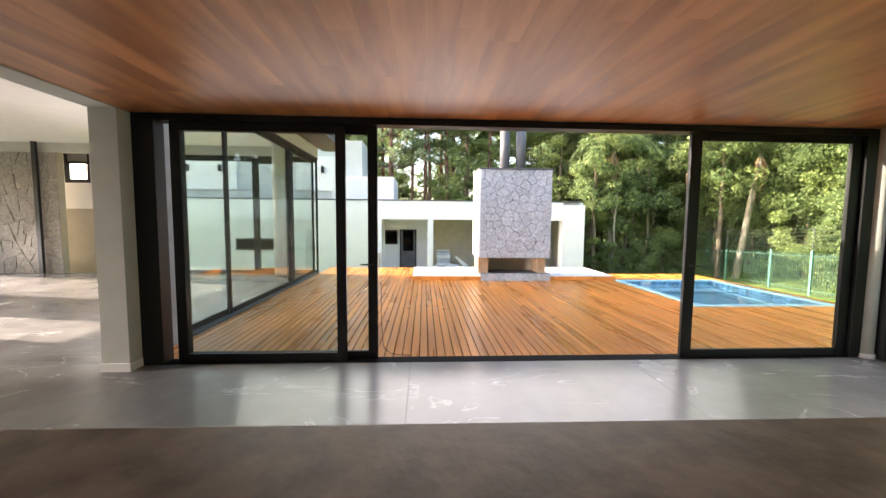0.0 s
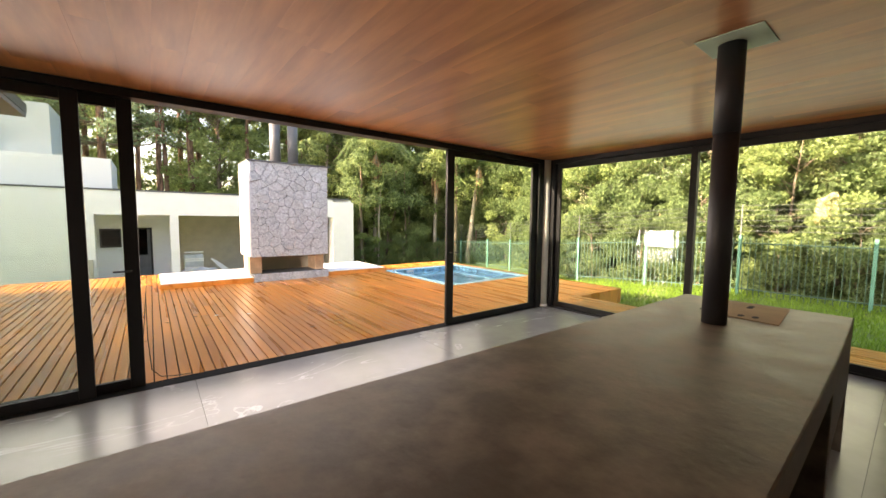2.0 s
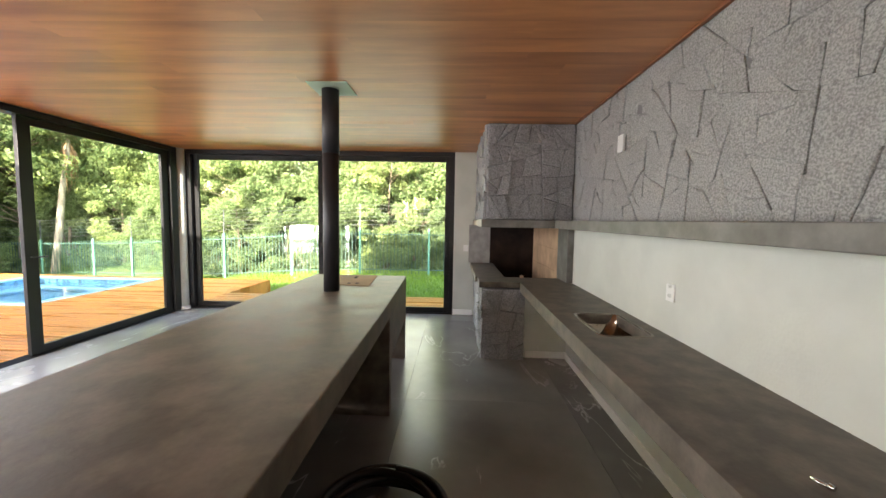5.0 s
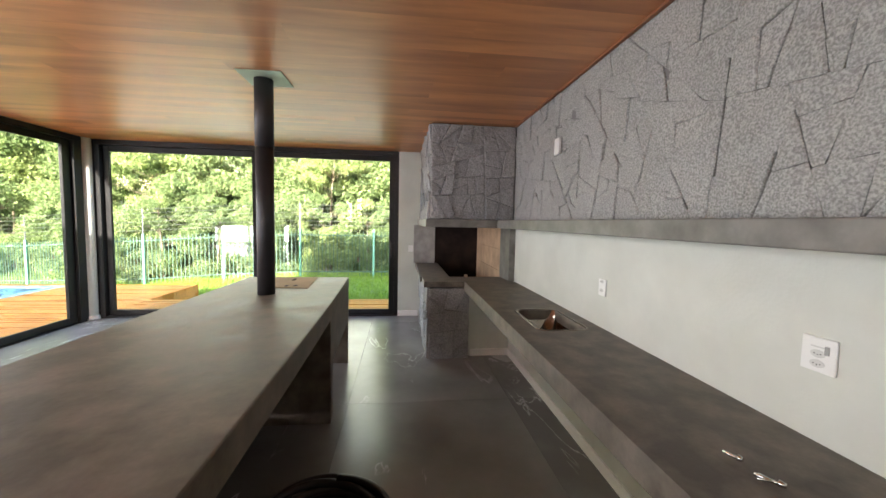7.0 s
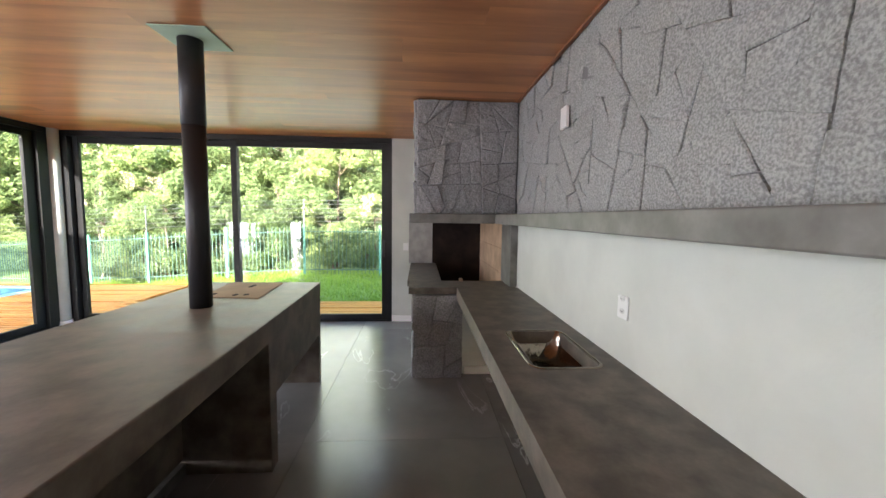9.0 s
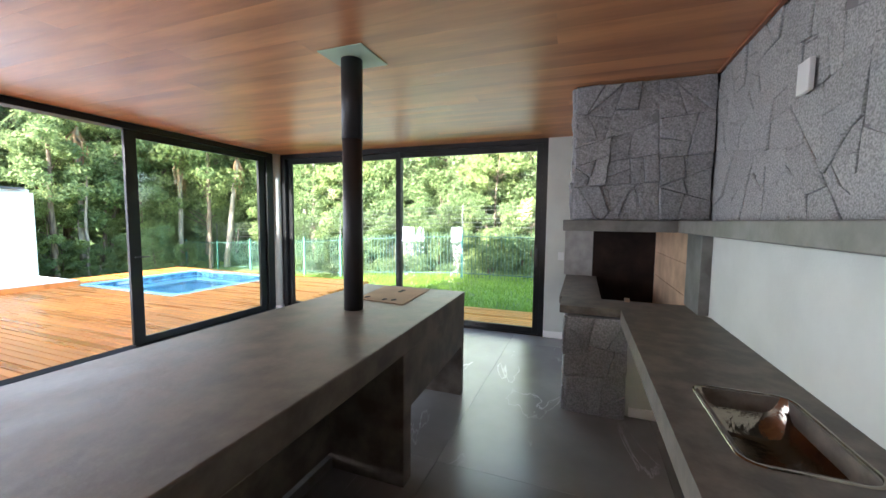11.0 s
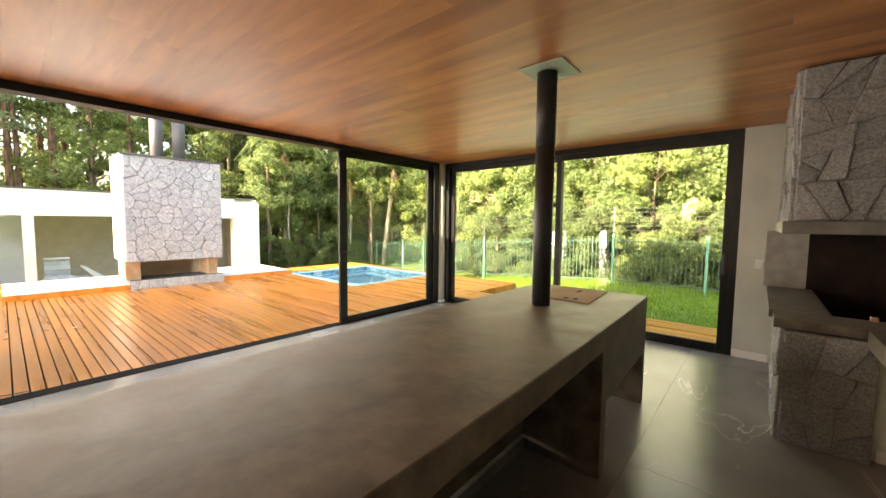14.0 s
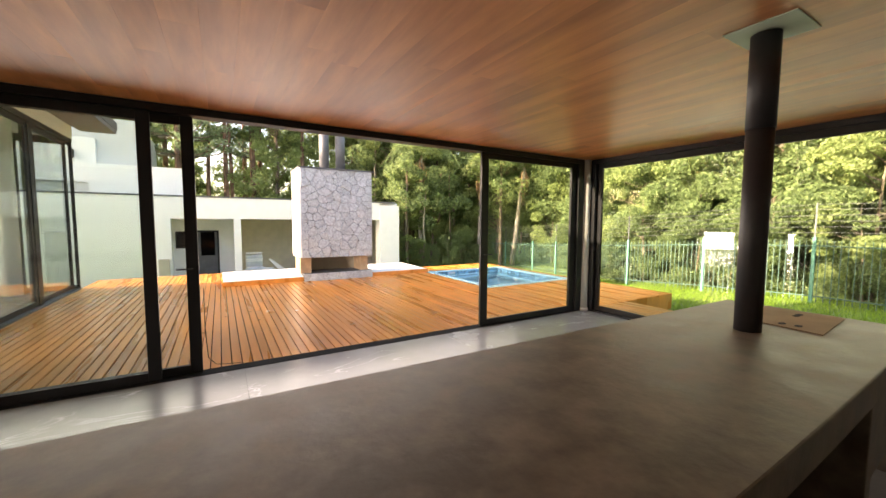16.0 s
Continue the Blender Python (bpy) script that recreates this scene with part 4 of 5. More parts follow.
def fitting(x, y, turn, ln, wings):
    f = thing("tap_fitting", (x, y, CT), "small loose chrome fitting lying on the worktop" if not wings else "loose chrome tap part with two thin levers on the worktop", "tap fitting", "loose fittings on the worktop")
    c, s = math.cos(turn), math.sin(turn)
    bm = bmesh.new()
    add_tube(bm, (x - ln * c, y - ln * s, CT + 0.008), (x + ln * 0.5 * c, y + ln * 0.5 * s, CT + 0.008), 0.0055, n=14)
    part("body", bm, M_CHROME, f)
    bm = bmesh.new()
    add_tube(bm, (x + ln * 0.5 * c, y + ln * 0.5 * s, CT + 0.010), (x + ln * c, y + ln * s, CT + 0.010), 0.010, 0.007, n=14)
    part("collar", bm, M_CHROME, f)
    for k in range(wings):
        bm = bmesh.new()
        q = (k - 0.5) * 1.1
        add_path(bm, [(x + ln * 0.4 * c, y + ln * 0.4 * s, CT + 0.010), (x - ln * 0.9 * math.cos(turn + q), y - ln * 0.9 * math.sin(turn + q), CT + 0.006)], 0.0028)
        part("lever", bm, M_CHROME, f)


fitting(0.318, -1.282, 3.55, 0.026, 0)
fitting(0.210, -1.290, 3.75, 0.034, 2)

shelf = thing("cement_shelf", (0.4, -1.5, 1.56), "long grey cement shelf running under the stone cladding", "shelf")
box_part("shelf_board", (-3.4, -1.64, 1.555, 3.60, -1.39, 1.645), M_CONC2, shelf, 0.006)

bbq = thing("barbecue", (4.6, -1.1, 0), "built-in barbecue with rough stone base, cement ledge and dark firebox", "barbecue")
base_core = box_part("stone_base", (4.03, -0.895, -0.01, 5.66, -0.62, CT - 0.08), M_JOINT, bbq)
box_part("stone_base_front", (3.66, -1.09, -0.01, 4.028, -0.62, CT - 0.08), M_JOINT, bbq)
box_part("base_wall", (3.735, -1.61, -0.01, 4.028, -1.092, CT - 0.08), M_WALL, bbq, label="plain white plastered base wall")
box_part("base_skirting", (3.72, -1.61, -0.01, 3.735, -1.13, 0.08), M_WHITE, bbq)
bm = bmesh.new()
for d in ((3.641, -1.62, CT - 0.065, 4.04, -0.555, CT), (4.04, -0.90, CT - 0.065, 5.69, -0.53, CT), (4.04, -1.63, CT - 0.065, 5.69, -1.58, CT)):
    add_box(bm, *d)
part("ledge", bm, M_COUNTER, bbq, "grey cement ledge")
box_part("pit_floor", (4.04, -1.57, 0.35, 5.60, -0.90, 0.40), M_SOOT, bbq, label="sooty iron fire pit")
box_part("firebox_back", (5.60, -1.57, 0.4, 5.69, -0.85, 1.555), M_SOOT, bbq, label="sooty dark firebox back")
box_part("firebox_cheek_far", (5.60, -0.85, CT, 5.69, -0.50, 1.555), M_CHEEK, bbq)
for z0, z1 in ((0.6, 0.99), (0.993, 1.27), (1.273, 1.555)):
    box_part("firebrick_panel", (4.10, -1.60, z0, 5.60, -1.57, z1), M_FIREBRICK, bbq, 0.003, "tan refractory board")
box_part("post", (3.68, -1.64, CT, 4.099, -1.568, 1.555), M_CONC2, bbq, 0.003)
box_part("lintel_shelf", (3.60, -1.39, 1.555, 5.69, -0.56, 1.645), M_CONC2, bbq, 0.006, "grey cement lintel shelf")
box_part("lintel_fill", (3.60, -1.63, 1.557, 5.69, -1.39, 1.643), M_CONC2, bbq)
chim = box_part("stone_hood", (3.80, -1.63, 1.645, 5.69, -0.63, CZ - 0.004), M_JOINT, bbq)
bm = bmesh.new()
add_box(bm, 3.99, -1.13, CT + 0.0, 4.035, -1.09, CT + 0.03, 0.004)
solid("tinder_block", bm, M_FIREBRICK, (4.01, -1.11, CT), "small orange wooden block on the barbecue edge", "block")


def wall_plate(name, x0, x1, z0, z1, y, slots, label, cat, rocker=False):
    p = thing(name, ((x0 + x1) / 2, y, z0), label, cat)
    box_part("plate", (x0, y, z0, x1, y + 0.009, z1), M_PLASTIC, p, 0.004)
    cx = (x0 + x1) / 2
    for z in slots:
        bm = bmesh.new()
        ring = [(cx + 0.021 * math.cos(a2) * 1.05, z + 0.013 * math.sin(a2)) for a2 in [i * math.pi / 6 for i in range(12)]]
        lo, hi = [bm.verts.new((px, y + 0.009, pz)) for px, pz in ring], [bm.verts.new((px, y + 0.0112, pz)) for px, pz in ring]
        for i in range(12):
            bm.faces.new((lo[i], lo[(i + 1) % 12], hi[(i + 1) % 12], hi[i]))
        bm.faces.new(hi)
        bmesh.ops.recalc_face_normals(bm, faces=bm.faces)
        part("insert", bm, M_INSERT, p, "slightly greyer oval socket face")
        for dx in (-0.0095, 0.0, 0.0095):
            bm = bmesh.new()
            add_tube(bm, (cx + dx, y + 0.0113, z - (0.003 if dx == 0 else 0)), (cx + dx, y + 0.0119, z - (0.003 if dx == 0 else 0)), 0.0021, n=8)
            part("socket_hole", bm, M_DARK, p)
    if rocker:
        box_part("rocker_plate", (x0 + 0.018, y + 0.009, z1 - 0.034, x0 + 0.075, y + 0.0105, z1 - 0.030), M_INSERT, p)
        box_part("rocker", (x0 + 0.020, y + 0.009, z1 - 0.052, x0 + 0.033, y + 0.0125, z1 - 0.024), M_GREYWALL, p, 0.001, "small grey rocker")


wall_plate("wall_socket", 1.66, 1.75, 1.138, 1.25, -1.64, (1.175, 1.235), "white double wall socket above the worktop", "socket")
wall_plate("wall_switch_socket", 0.335, 0.44, 1.15, 1.265, -1.64, (1.178, 1.211), "white wall plate with a small grey switch and two sockets", "socket", True)
bm = bmesh.new()
add_box(bm, 2.45, -1.628, 2.212, 2.55, -1.606, 2.352, 0.003)
solid("blank_wall_plate", bm, M_PLASTIC, (2.525, -1.61, 2.215), "blank white cover plate on the stone wall", "wall plate")
sw = thing("light_switch", (5.70, -0.45, 1.1), "white light switch beside the garden door", "switch")
box_part("plate", (5.69, -0.49, 1.10, 5.70, -0.41, 1.21), M_PLASTIC, sw, 0.003)
box_part("rocker", (5.687, -0.465, 1.13, 5.69, -0.435, 1.18), M_PLASTIC, sw, 0.001)

# ---------- fence ----------
def fence_at(y):
    """Where the fence stands along x at y."""
    return 12.45 if y < 8 else 12.45 + (y - 8) * 0.34 if y < 15.6 else 15.05


fence = thing("fence", (12.45, 3.1, land(3.1)), "green painted steel picket fence topped with thin wires", "fence")
for i in range(-4, 9):
    y = 0.65 + i * 2.45
    x, z = fence_at(y), land(y)
    box_part("post", (x - 0.035, y - 0.035, z - 0.3, x + 0.035, y + 0.035, z + 1.66), M_FENCE, fence, 0.006)
    if i % 2 == 1:
        box_part("wire_rod", (x - 0.012, y - 0.012, z + 1.66, x + 0.012, y + 0.012, z + 2.5), M_PIPE, fence)
bm = bmesh.new()
y = -9.0
while y < 20.2:
    x = fence_at(y)
    add_box(bm, x - 0.007, y - 0.007, land(y) + 0.05, x + 0.007, y + 0.007, land(y) + 1.58)
    y += 0.125
part("picket", bm, M_FENCEPICKET, fence)["kind"] = "stuff"
line = [-9.15, 3.1, 5.55, 8, 10.45, 12.9, 15.35, 20.25]
for name, zs, r in (("rail", (0.2, 1.45), 0.016), ("wire", (1.78, 1.92, 2.06, 2.2, 2.34, 2.46), 0.0045)):
    for z in zs:
        bm = bmesh.new()
        add_path(bm, [(fence_at(yy), yy, land(yy) + z) for yy in line], r, 5)
        part(name, bm, M_FENCEPICKET if name == "rail" else M_PIPE, fence)

# ---------- trees ----------
def tree_proto(name, height, crown_r, crown_z0, trunk_r, n_clump, n_leaf, leaf, lmat, bmat, seed, cat_label, lean=0.3):
    rnd = random.Random(seed)
    t = thing(name, (0, 0, 0), cat_label, "tree", "forest trees")
    bm = bmesh.new()
    px, py, lastr = 0.0, 0.0, trunk_r
    pts = []
    for k in range(7):
        z = height * 0.92 * k / 6
        pts.append((px, py, z))
        px, py = px + rnd.uniform(-lean, lean) * height / 20, py + rnd.uniform(-lean, lean) * height / 20
    for k in range(6):
        add_tube(bm, pts[k], pts[k + 1], trunk_r * (1 - k / 7), trunk_r * (1 - (k + 1) / 7), n=9, caps=False)
    cents, rads = [], []
    for k in range(n_clump):
        f = rnd.random()
        z = crown_z0 + (height - crown_z0) * f
        r = crown_r * math.sqrt(rnd.random()) * (1.0 - 0.55 * abs(f - 0.4) / 0.6)
        a = rnd.uniform(0, 2 * math.pi)
        i = min(5, int(z / (height * 0.92) * 6))
        c = (pts[i][0] + r * math.cos(a), pts[i][1] + r * math.sin(a), z)
        cents.append(c)
        s = crown_r * rnd.uniform(0.11, 0.27)
        rads.append((s, s, s * (0.3 if "pine" in name else 0.7)))
        if k % 2 == 0:
            add_tube(bm, (pts[i][0], pts[i][1], max(z - r * 0.6, pts[i][2] * 0.9)), c, trunk_r * 0.22, trunk_r * 0.05, n=5, caps=False)
    part("trunk", bm, bmat, t)
    me = leaves("crown", cents, rads, n_leaf, leaf, lmat, seed)
    ob = new("crown", me)
    ob.parent = t
    return t


protos = [
    tree_proto("broadleaf_tree", 8.5, 3.0, 0.8, 0.14, 105, 32000, 0.070, M_LEAF, M_BARK, 11, "sunlit broadleaf tree in full leaf"),
    tree_proto("broadleaf_tree", 10.5, 3.2, 1.8, 0.18, 105, 32000, 0.074, M_LEAF, M_BARK, 12, "tall sunlit broadleaf tree in full leaf"),
    tree_proto("broadleaf_tree", 11.0, 3.0, 2.4, 0.17, 100, 24000, 0.09, M_LEAF2, M_BARK, 13, "deep green forest tree in full leaf"),
    tree_proto("pine_tree", 16.0, 2.6, 9.5, 0.22, 40, 14000, 0.11, M_LEAF3, M_BARK2, 14, "tall pine with a bare reddish trunk", lean=0.1),
    tree_proto("shrub", 3.2, 1.6, 0.2, 0.05, 50, 15000, 0.044, M_LEAF, M_BARK, 15, "dense leafy shrub at the forest edge"),
    tree_proto("shrub", 4.5, 1.8, 0.3, 0.06, 54, 17000, 0.054, M_LEAF2, M_BARK, 16, "dark leafy understorey shrub"),
]
used = [False] * len(protos)


def plant(k, x, y, z, turn, s):
    m = Matrix.Translation((x, y, z)) @ Matrix.Rotation(turn, 4, "Z")
    if used[k]:
        o = copy_thing(protos[k], m)
    else:
        used[k], o = True, protos[k]
        o.matrix_basis = m
    o.scale = (s, s, s)


rnd = random.Random(77)
# forest edge along the fence
for i in range(17):
    y = -11 + i * 2.3 + rnd.uniform(-0.5, 0.5)
    x = fence_at(y) + 2.0 + rnd.uniform(0, 1.2)
    plant(4 if i % 3 else 5, x, y, land(y), rnd.uniform(0, 6), rnd.uniform(0.9, 1.3))
for i in range(13):
    y = -9 + i * 1.7 + rnd.uniform(-0.4, 0.4)
    plant(4, fence_at(y) + rnd.uniform(1.0, 1.5), y, land(y), rnd.uniform(0, 6), rnd.uniform(0.75, 1.05))
for i in range(14):
    y = -12 + i * 1.9 + rnd.uniform(-0.4, 0.4)
    plant(4, fence_at(y) + rnd.uniform(3.4, 4.4), y, land(y), rnd.uniform(0, 6), rnd.uniform(1.4, 1.8))
for i in range(11):
    y = -12 + i * 3.4 + rnd.uniform(-0.8, 0.8)
    x = fence_at(y) + 4.3 + rnd.uniform(0, 1.5)
    plant(i % 2, x, y, land(y), rnd.uniform(0, 6), rnd.uniform(0.9, 1.2))
for i in range(11):
    y = -14 + i * 4.4 + rnd.uniform(-1, 1)
    x = fence_at(y) + 9 + rnd.uniform(0, 3)
    plant((1, 2, 2)[i % 3], x, y, land(y), rnd.uniform(0, 6), rnd.uniform(1.1, 1.4))
# unseen trees added west of the house, to screen bright sky from glass reflections
for i in range(13):
    plant(4, -24.5 - (i % 2) * 0.6, 7 + i * 1.5, -0.5, i * 1.7, 1.40 + 0.05 * (i % 3))
for i in range(6):
    plant((5, 4, 0)[i % 3], -31 - (i % 2) * 2, 6 + i * 3.0, -0.8, i * 1.3, (1.35, 1.6, 0.62)[i % 3])
# woods behind the annex
for i in range(11):
    x = -8 + i * 2.6 + rnd.uniform(-0.8, 0.8)
    plant((3, 2, 3)[i % 3] if x < 6 else (2, 1)[i % 2], x, 26.5 + rnd.uniform(0, 3), -0.8, rnd.uniform(0, 6), rnd.uniform(0.85, 1.1))
for i in range(9):
    x = -16 + i * 4.6 + rnd.uniform(-1, 1)
    plant((3, 2, 3, 2)[i % 4], x, 33 + rnd.uniform(0, 4), -0.8, rnd.uniform(0, 6), rnd.uniform(0.95, 1.2))
for i in range(9):
    x = 8.8 + i * 0.8
    plant((5, 4)[i % 3 == 1], x + 0.4 + rnd.uniform(-0.4, 0.4), 20.6 + (i * 5 % 3) * 1.1, -1.3, rnd.uniform(0, 6), rnd.uniform(0.55, 0.95))
for i, (x, y) in enumerate(((10.6, 19.6), (11.8, 19.3), (13.1, 19.7), (14.3, 19.2), (9.5, 20.0))):
    plant(4, x, y, -1.25, i * 1.9, 0.5 + 0.13 * (i % 3))
for x, y in ((10.9, 23.5), (13.2, 23.0), (16.6, 20.5), (16.5, 24), (13.2, 27.5), (19, 18), (9.2, 25.5)):
    plant((2, 1)[int(x) % 2], x, y, -0.6, rnd.uniform(0, 6), rnd.uniform(0.9, 1.15))

def bare_trunk(x, y, z, h, r, lean, seed, dry, bark=None):
    rnd = random.Random(seed)
    t = thing("palm_tree" if dry else "slender_tree", (x, y, z), "pale slender trunk with hanging dry fronds" if dry else "pale slender forest trunk with a few leaves", "tree", "slender trunks")
    bm = bmesh.new()
    p = Vector((x, y, z))
    tops = []
    for k in range(8):
        q = p + Vector((lean[0] / 8 + rnd.uniform(-0.04, 0.04), lean[1] / 8 + rnd.uniform(-0.04, 0.04), h / 8))
        add_tube(bm, p, q, r * (1 - k * 0.06), r * (1 - (k + 1) * 0.06), n=10, caps=False)
        p = q
        tops.append(q)
    part("trunk", bm, bark or M_BARK3, t)
    top = tops[-1]
    if dry:
        bm = bmesh.new()
        for k in range(46):
            a = rnd.uniform(0, 6.28)
            o = top + Vector((0, 0, rnd.uniform(-0.6, 0.1)))
            d = Vector((math.cos(a), math.sin(a), 0)) * rnd.uniform(0.08, 0.4)
            w2 = Vector((-math.sin(a), math.cos(a), 0)) * 0.035
            ln = rnd.uniform(1.0, 2.3)
            m1, m2 = o + d - Vector((0, 0, ln * 0.35)), o + d * 0.8 - Vector((0, 0, ln))
            f1 = [bm.verts.new(v) for v in (o - w2, o + w2, m1 + w2, m1 - w2)]
            bm.faces.new(f1)
            bm.faces.new((f1[3], f1[2], bm.verts.new(m2)))
        part("dry_fronds", bm, M_DEADFROND, t, "brown dry hanging fronds")
        bm = bmesh.new()
        for k in range(16):
            a = k * 0.39 + rnd.uniform(-0.1, 0.1)
            u = Vector((math.cos(a), math.sin(a), 0))
            side = Vector((-u.y, u.x, 0))
            pts2 = [top + u * (2.4 * f) + Vector((0, 0, 0.9 * math.sin(f * 2.6) - 1.1 * f * f)) for f in [i / 9 for i in range(10)]]
            for i in range(9):
                for sgn in (-1, 1):
                    for e in range(3):
                        b0 = pts2[i].lerp(pts2[i + 1], e / 3)
                        tip = b0 + side * sgn * (0.45 * math.sin((i + 1) / 10 * 3.0)) + u * 0.12 - Vector((0, 0, 0.18))
                        bm.faces.new([bm.verts.new(v) for v in (b0, b0 + u * 0.05, tip)])
        part("frond", bm, M_LEAF, t, "green feathered palm fronds")
    else:
        cents = [tuple(q + Vector((rnd.uniform(-0.8, 0.8), rnd.uniform(-0.8, 0.8), rnd.uniform(-0.3, 0.6)))) for q in tops[4:] for _ in range(3)]
        ob = new("crown", leaves("crown", [Vector(c) - Vector((x, y, z)) for c in cents], [(0.5, 0.5, 0.35)] * len(cents), 2500, 0.09, M_LEAF, seed))
        ob.parent = t


for args in ((15.75, 18.0, 6.3, 0.17, (0.85, 0.0), 1, True), (16.9, 13.6, 6.0, 0.12, (0.3, 0.0), 9, True), (14.6, 20.0, 6.2, 0.14, (0.2, 0.2), 2, True),
             (10.5, 20.4, 6.8, 0.15, (0.1, 0.0), 8, True), (10.25, 19.6, 4.6, 0.07, (0.1, 0.0), 3, False), (15.2, 11.5, 6.2, 0.09, (0.3, 0.3), 4, False), (8.8, 24.0, 8.5, 0.13, (0.2, 0.0), 6, False)):
    bare_trunk(args[0], args[1], land(args[1]), *args[2:])
for args in ((9.25, 19.8, 6.0, 0.12, (0.1, 0.0), 31, False), (9.65, 20.6, 6.5, 0.09, (-0.2, 0.0), 32, False), (11.3, 20.6, 5.4, 0.07, (0.2, 0.0), 33, False), (11.9, 21.2, 6.2, 0.09, (0.4, 0.0), 34, False),
             (12.6, 20.2, 5.8, 0.06, (-0.2, 0.0), 35, False), (13.4, 21.4, 7.2, 0.10, (0.3, 0.0), 36, False), (15.1, 18.4, 8.4, 0.12, (0.1, 0.3), 37, False), (17.1, 18.8, 6.0, 0.07, (0.2, 0.0), 38, False)):
    bare_trunk(args[0], args[1], land(args[1]), *args[2:], bark=M_BARK)
for k, x in enumerate((-6.4, -4.3, -0.75, 0.6, 1.85, 3.3, 5.2, 7.4)):
    bare_trunk(x, 27.0 + (k * 7 % 4) * 0.6, -0.8, 12.0, (0.17, 0.13, 0.15, 0.14, 0.22, 0.20, 0.13, 0.15)[k], (0.2 * ((k % 3) - 1), 0), 20 + k, False, bark=M_BARK2)


def araucaria(x, y, z, h, seed):
    """A tall conifer with tiers of level limbs that end in dark tufts."""
    rnd = random.Random(seed)
    t = thing("araucaria", (x, y, z), "tall dark conifer with level tiers of upturned limbs", "tree", "forest trees")
    bm = bmesh.new()
    add_tube(bm, (x, y, z), (x, y, z + h), 0.24, 0.10, n=10)
    part("trunk", bm, M_BARK2, t)
    bm = bmesh.new()
    cents = []
    for tier in range(7):
        zz = z + h * (0.48 + 0.082 * tier)
        for k in range(8):
            a = k * 0.785 + tier * 0.4 + rnd.uniform(-0.2, 0.2)
            ln = rnd.uniform(2.2, 3.3) * (1 - 0.06 * tier)
            u = Vector((math.cos(a), math.sin(a), 0))
            pts = [Vector((x, y, zz)) + u * ln * f + Vector((0, 0, 0.55 * f * f - 0.18 * math.sin(f * 3.1))) for f in (0, 0.25, 0.5, 0.75, 1.0)]
            add_path(bm, pts, 0.035, 5)
            for f in (0.5, 0.66, 0.8, 0.92, 1.0):
                p = Vector((x, y, zz)) + u * ln * f + Vector((rnd.uniform(-0.2, 0.2), rnd.uniform(-0.2, 0.2), 0.55 * f * f + rnd.uniform(-0.05, 0.15)))
                cents.append(p - Vector((x, y, z)))
    part("limb", bm, M_BARK, t, "thin level limbs")
    ob = new("crown", leaves("crown", cents, [(0.42, 0.42, 0.20)] * len(cents), 16000, 0.085, M_LEAF3, seed))
    ob.parent = t


araucaria(-2.1, 26.6, -0.8, 13.0, 51)
araucaria(-6.6, 28.5, -0.8, 13.5, 52)
araucaria(2.6, 31.5, -0.8, 15.0, 53)

# deep woods behind the first trees
rnd2 = random.Random(8)
cents = []
for _ in range(330):
    y = rnd2.uniform(-16, 34)
    cents.append((fence_at(min(y, 18)) + rnd2.uniform(6.5, 13), y, GZ + 9.5 * rnd2.random() ** 1.2))
for _ in range(150):
    cents.append((rnd2.uniform(2, 24), rnd2.uniform(28, 40), 9.5 * rnd2.random()))
for _ in range(130):
    cents.append((rnd2.uniform(-22, 4), rnd2.uniform(34, 42), 9.0 * rnd2.random() ** 1.3))
me = leaves("far_woods", cents, [(rnd2.uniform(0.9, 1.9),) * 2 + (rnd2.uniform(0.6, 1.2),) for _ in cents], 200000, 0.14, M_LEAF2, 91)
tagged(new("far_woods", me), "dense green forest foliage behind the fence", "forest", kind="stuff")

# grass
g = np.random.default_rng(4)
N = 52000
gx, gy = g.uniform(7.1, 13.5, N), g.uniform(-5, 14, N)
keep = ~((gx < 8.9) & (gy > 4.5))
gx, gy = gx[keep], gy[keep]
n = len(gx)
h, a = g.uniform(0.05, 0.13, n), g.uniform(0, 6.28, n)
dx, dy = np.cos(a) * 0.012, np.sin(a) * 0.012
zz = np.array([land(v) for v in gy]) - 0.01
tri = np.stack([np.stack([gx - dx, gy - dy, zz], 1), np.stack([gx + dx, gy + dy, zz], 1), np.stack([gx + g.normal(0, 0.03, n), gy + g.normal(0, 0.03, n), zz + h], 1)], 1).reshape(-1, 3)
me = bpy.data.meshes.new("grass")
me.from_pydata(tri.tolist(), [], [(3 * i, 3 * i + 1, 3 * i + 2) for i in range(n)])
me.materials.append(M_GRASS)
tagged(new("grass", me), "short green lawn grass", "grass", kind="stuff")

# ---------- pieces of floors and walls ----------
rnd = random.Random(3)
xs = [-13.2, -10.73, -8.04, -5.35, -2.66, 0.03, 2.60, 5.30, 5.84]
ys = [-4.19, -2.74, -1.29, 0.16, 1.61, 3.06, 4.51, 4.60]
ys2 = [4.60, 5.96, 7.41, 8.86, 10.31, 11.8]
for i in range(len(xs) - 1):
    for j, (ya, yb) in enumerate(list(zip(ys, ys[1:])) + list(zip(ys2, ys2[1:]))):
        if ya >= 4.6 and xs[i] > -3.2:
            continue
        x1 = min(xs[i + 1], 5.84 if ya < 4.6 else -3.06)
        bm = bmesh.new()
        add_box(bm, xs[i] + 0.0012, ya + 0.0012, -0.012, x1 - 0.0012, yb - 0.0012, 0.0)
        part("tile", bm, M_TILE, floor)
pl = plank_mesh("plank", M_DECK, 0.0945, 0.03)
count = 0


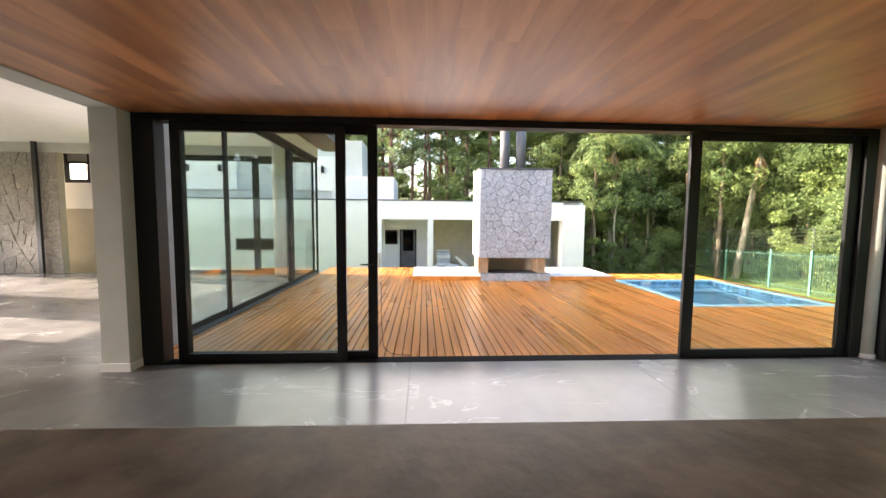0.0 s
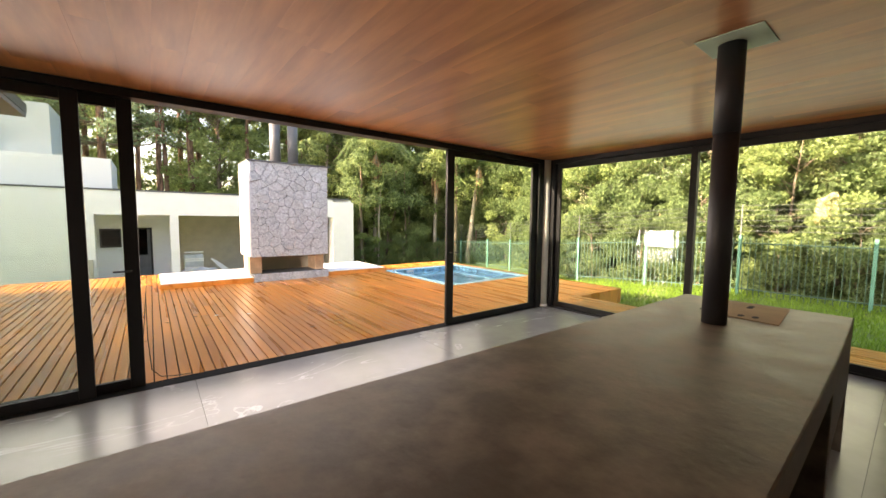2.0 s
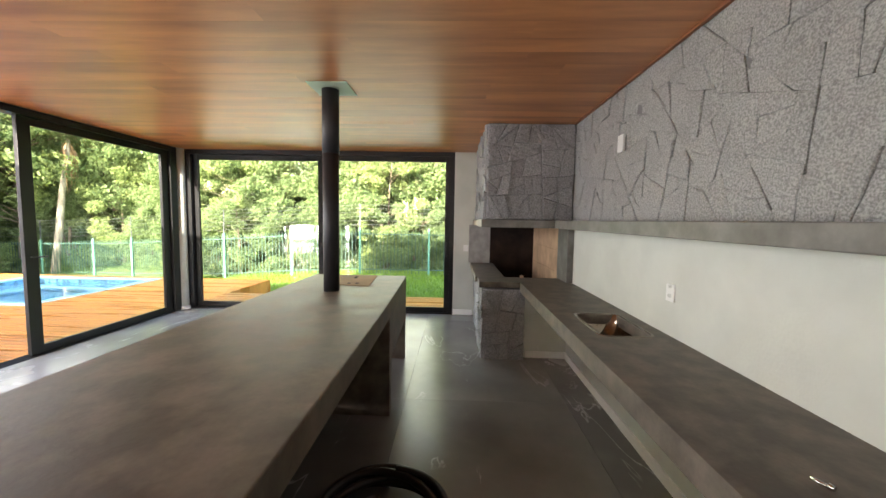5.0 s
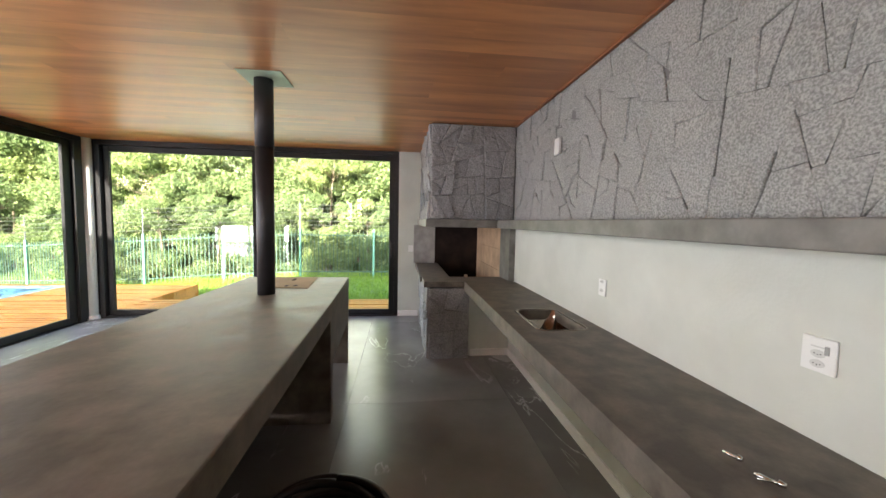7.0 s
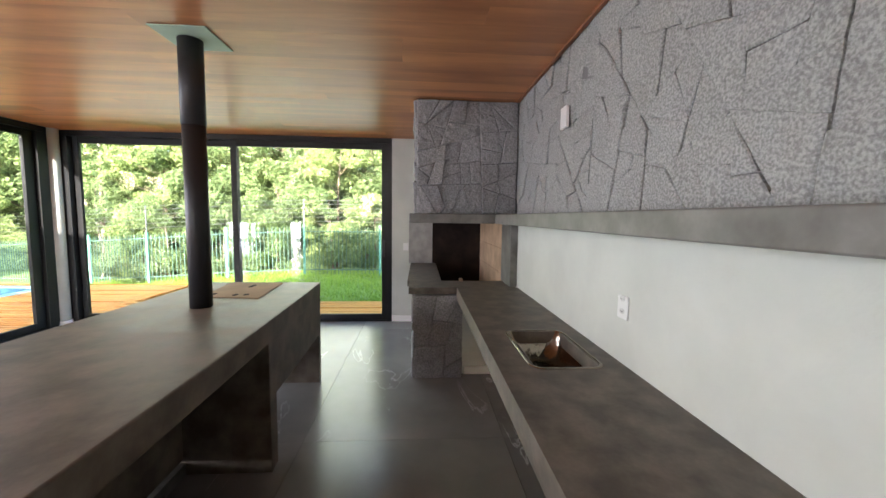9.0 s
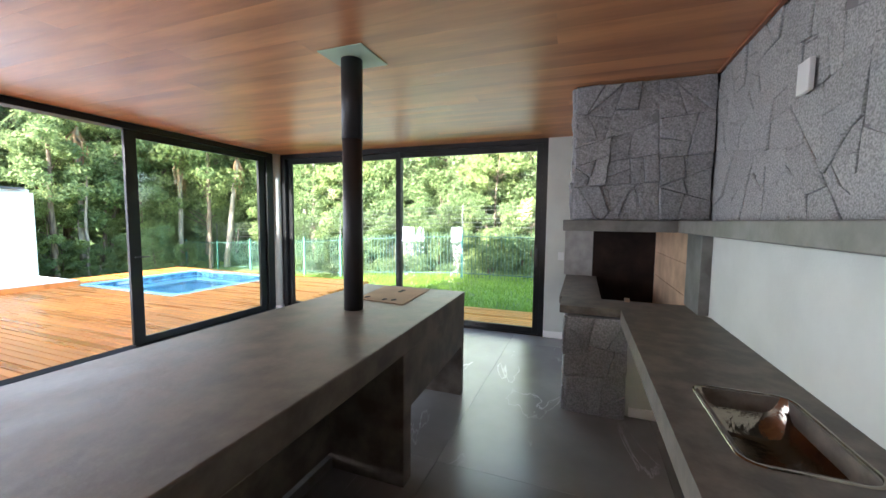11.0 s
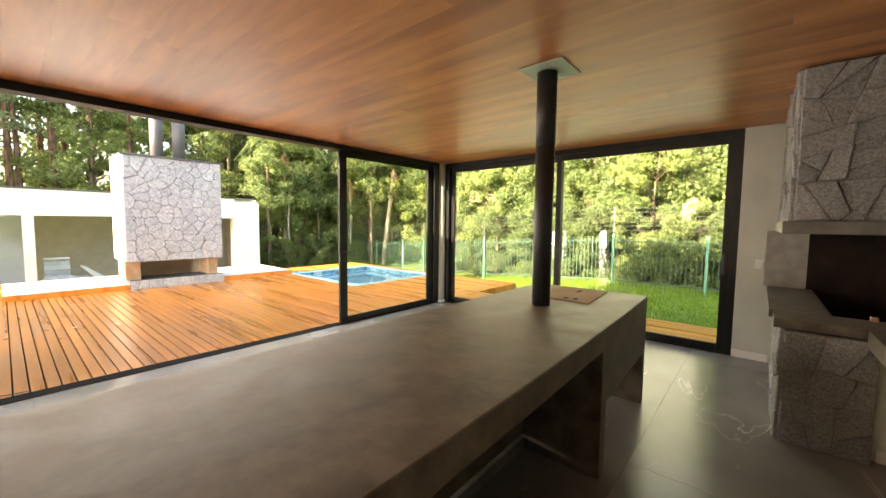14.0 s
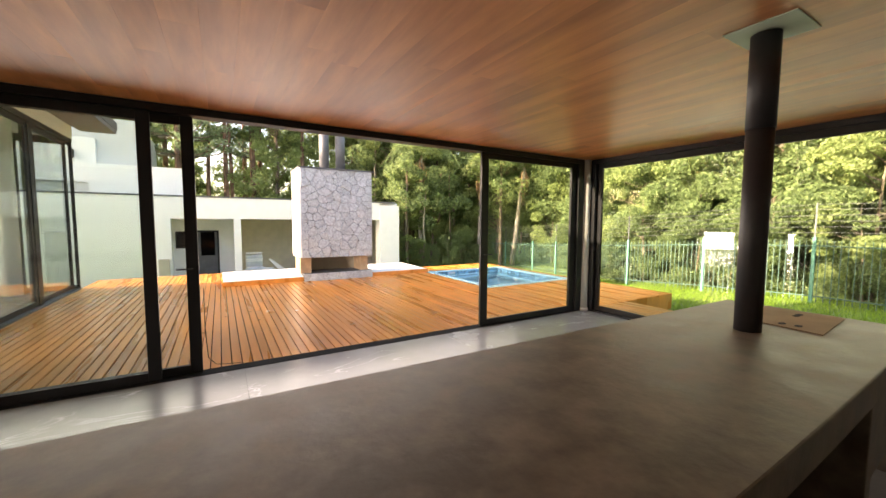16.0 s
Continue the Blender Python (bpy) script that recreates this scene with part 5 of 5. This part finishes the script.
def run(x, ya, yb):
    y = ya
    while y < yb - 0.01:
        y1 = min(yb, y + rnd.uniform(2.4, 5.0))
        if yb - y1 < 0.5:
            y1 = yb
        piece("plank", pl, deck, (x, y + 0.001, rnd.uniform(-0.0015, 0.0015)), (1, y1 - y - 0.003, 1))
        y = y1


x = -3.0
while x < 8.78:
    if x < X0 - 0.05:
        run(x, 4.63, 13.3 if x < 5.18 else 11.74)
    elif x < X1 + 0.05:
        run(x, 4.56, Y0 - 0.002)
        run(x, Y1 + 0.002, 11.74)
    else:
        run(x, 4.56, 11.74)
    x += 0.106
x = 5.94
while x < 7.04:
    run(x, -4.5, 4.555)
    x += 0.106
stones(wall_stone, (3.80, -1.655, 1.645), (-1, 0, 0), (0, 0, 1), (0, 1, 0), 7.2, CZ - 1.65, 0.155, M_STONE, 0.004, 0.019, 21, 1.35, True)
stones(chim, (3.80, -0.63, 1.65), (0, -1, 0), (0, 0, 1), (-1, 0, 0), 1.0, CZ - 1.66, 0.15, M_STONE3, 0.004, 0.048, 22, 1.4, True)
stones(chim, (5.69, -0.63, 1.65), (-1, 0, 0), (0, 0, 1), (0, 1, 0), 1.89, CZ - 1.66, 0.22, M_STONE3, 0.006, 0.04, 23, 1.3, True)
stones(base_core, (3.66, -0.62, 0.0), (0, -1, 0), (0, 0, 1), (-1, 0, 0), 0.47, CT - 0.09, 0.17, M_STONE3, 0.006, 0.038, 24, 1.2, True)
stones(base_core, (5.66, -0.62, 0.0), (-1, 0, 0), (0, 0, 1), (0, 1, 0), 2.0, CT - 0.09, 0.22, M_STONE3, 0.008, 0.04, 25, 1.2, True)
stones(hood, (1.70, 10.30, 0.645), (1, 0, 0), (0, 0, 1), (0, -1, 0), 1.94, 2.38, 0.22, M_STONE2, 0.009, 0.036, 26)
stones(hearth, (1.76, 10.38, 0.0), (1, 0, 0), (0, 0, 1), (0, -1, 0), 1.92, 0.2, 0.2, M_STONE2, 0.010, 0.026, 27)
stones(pier, (-13.2, 11.75, 0.0), (1, 0, 0), (0, 0, 1), (0, -1, 0), 2.75, 3.5, 0.34, M_PIERSTONE, 0.008, 0.03, 28, 0.8, True)
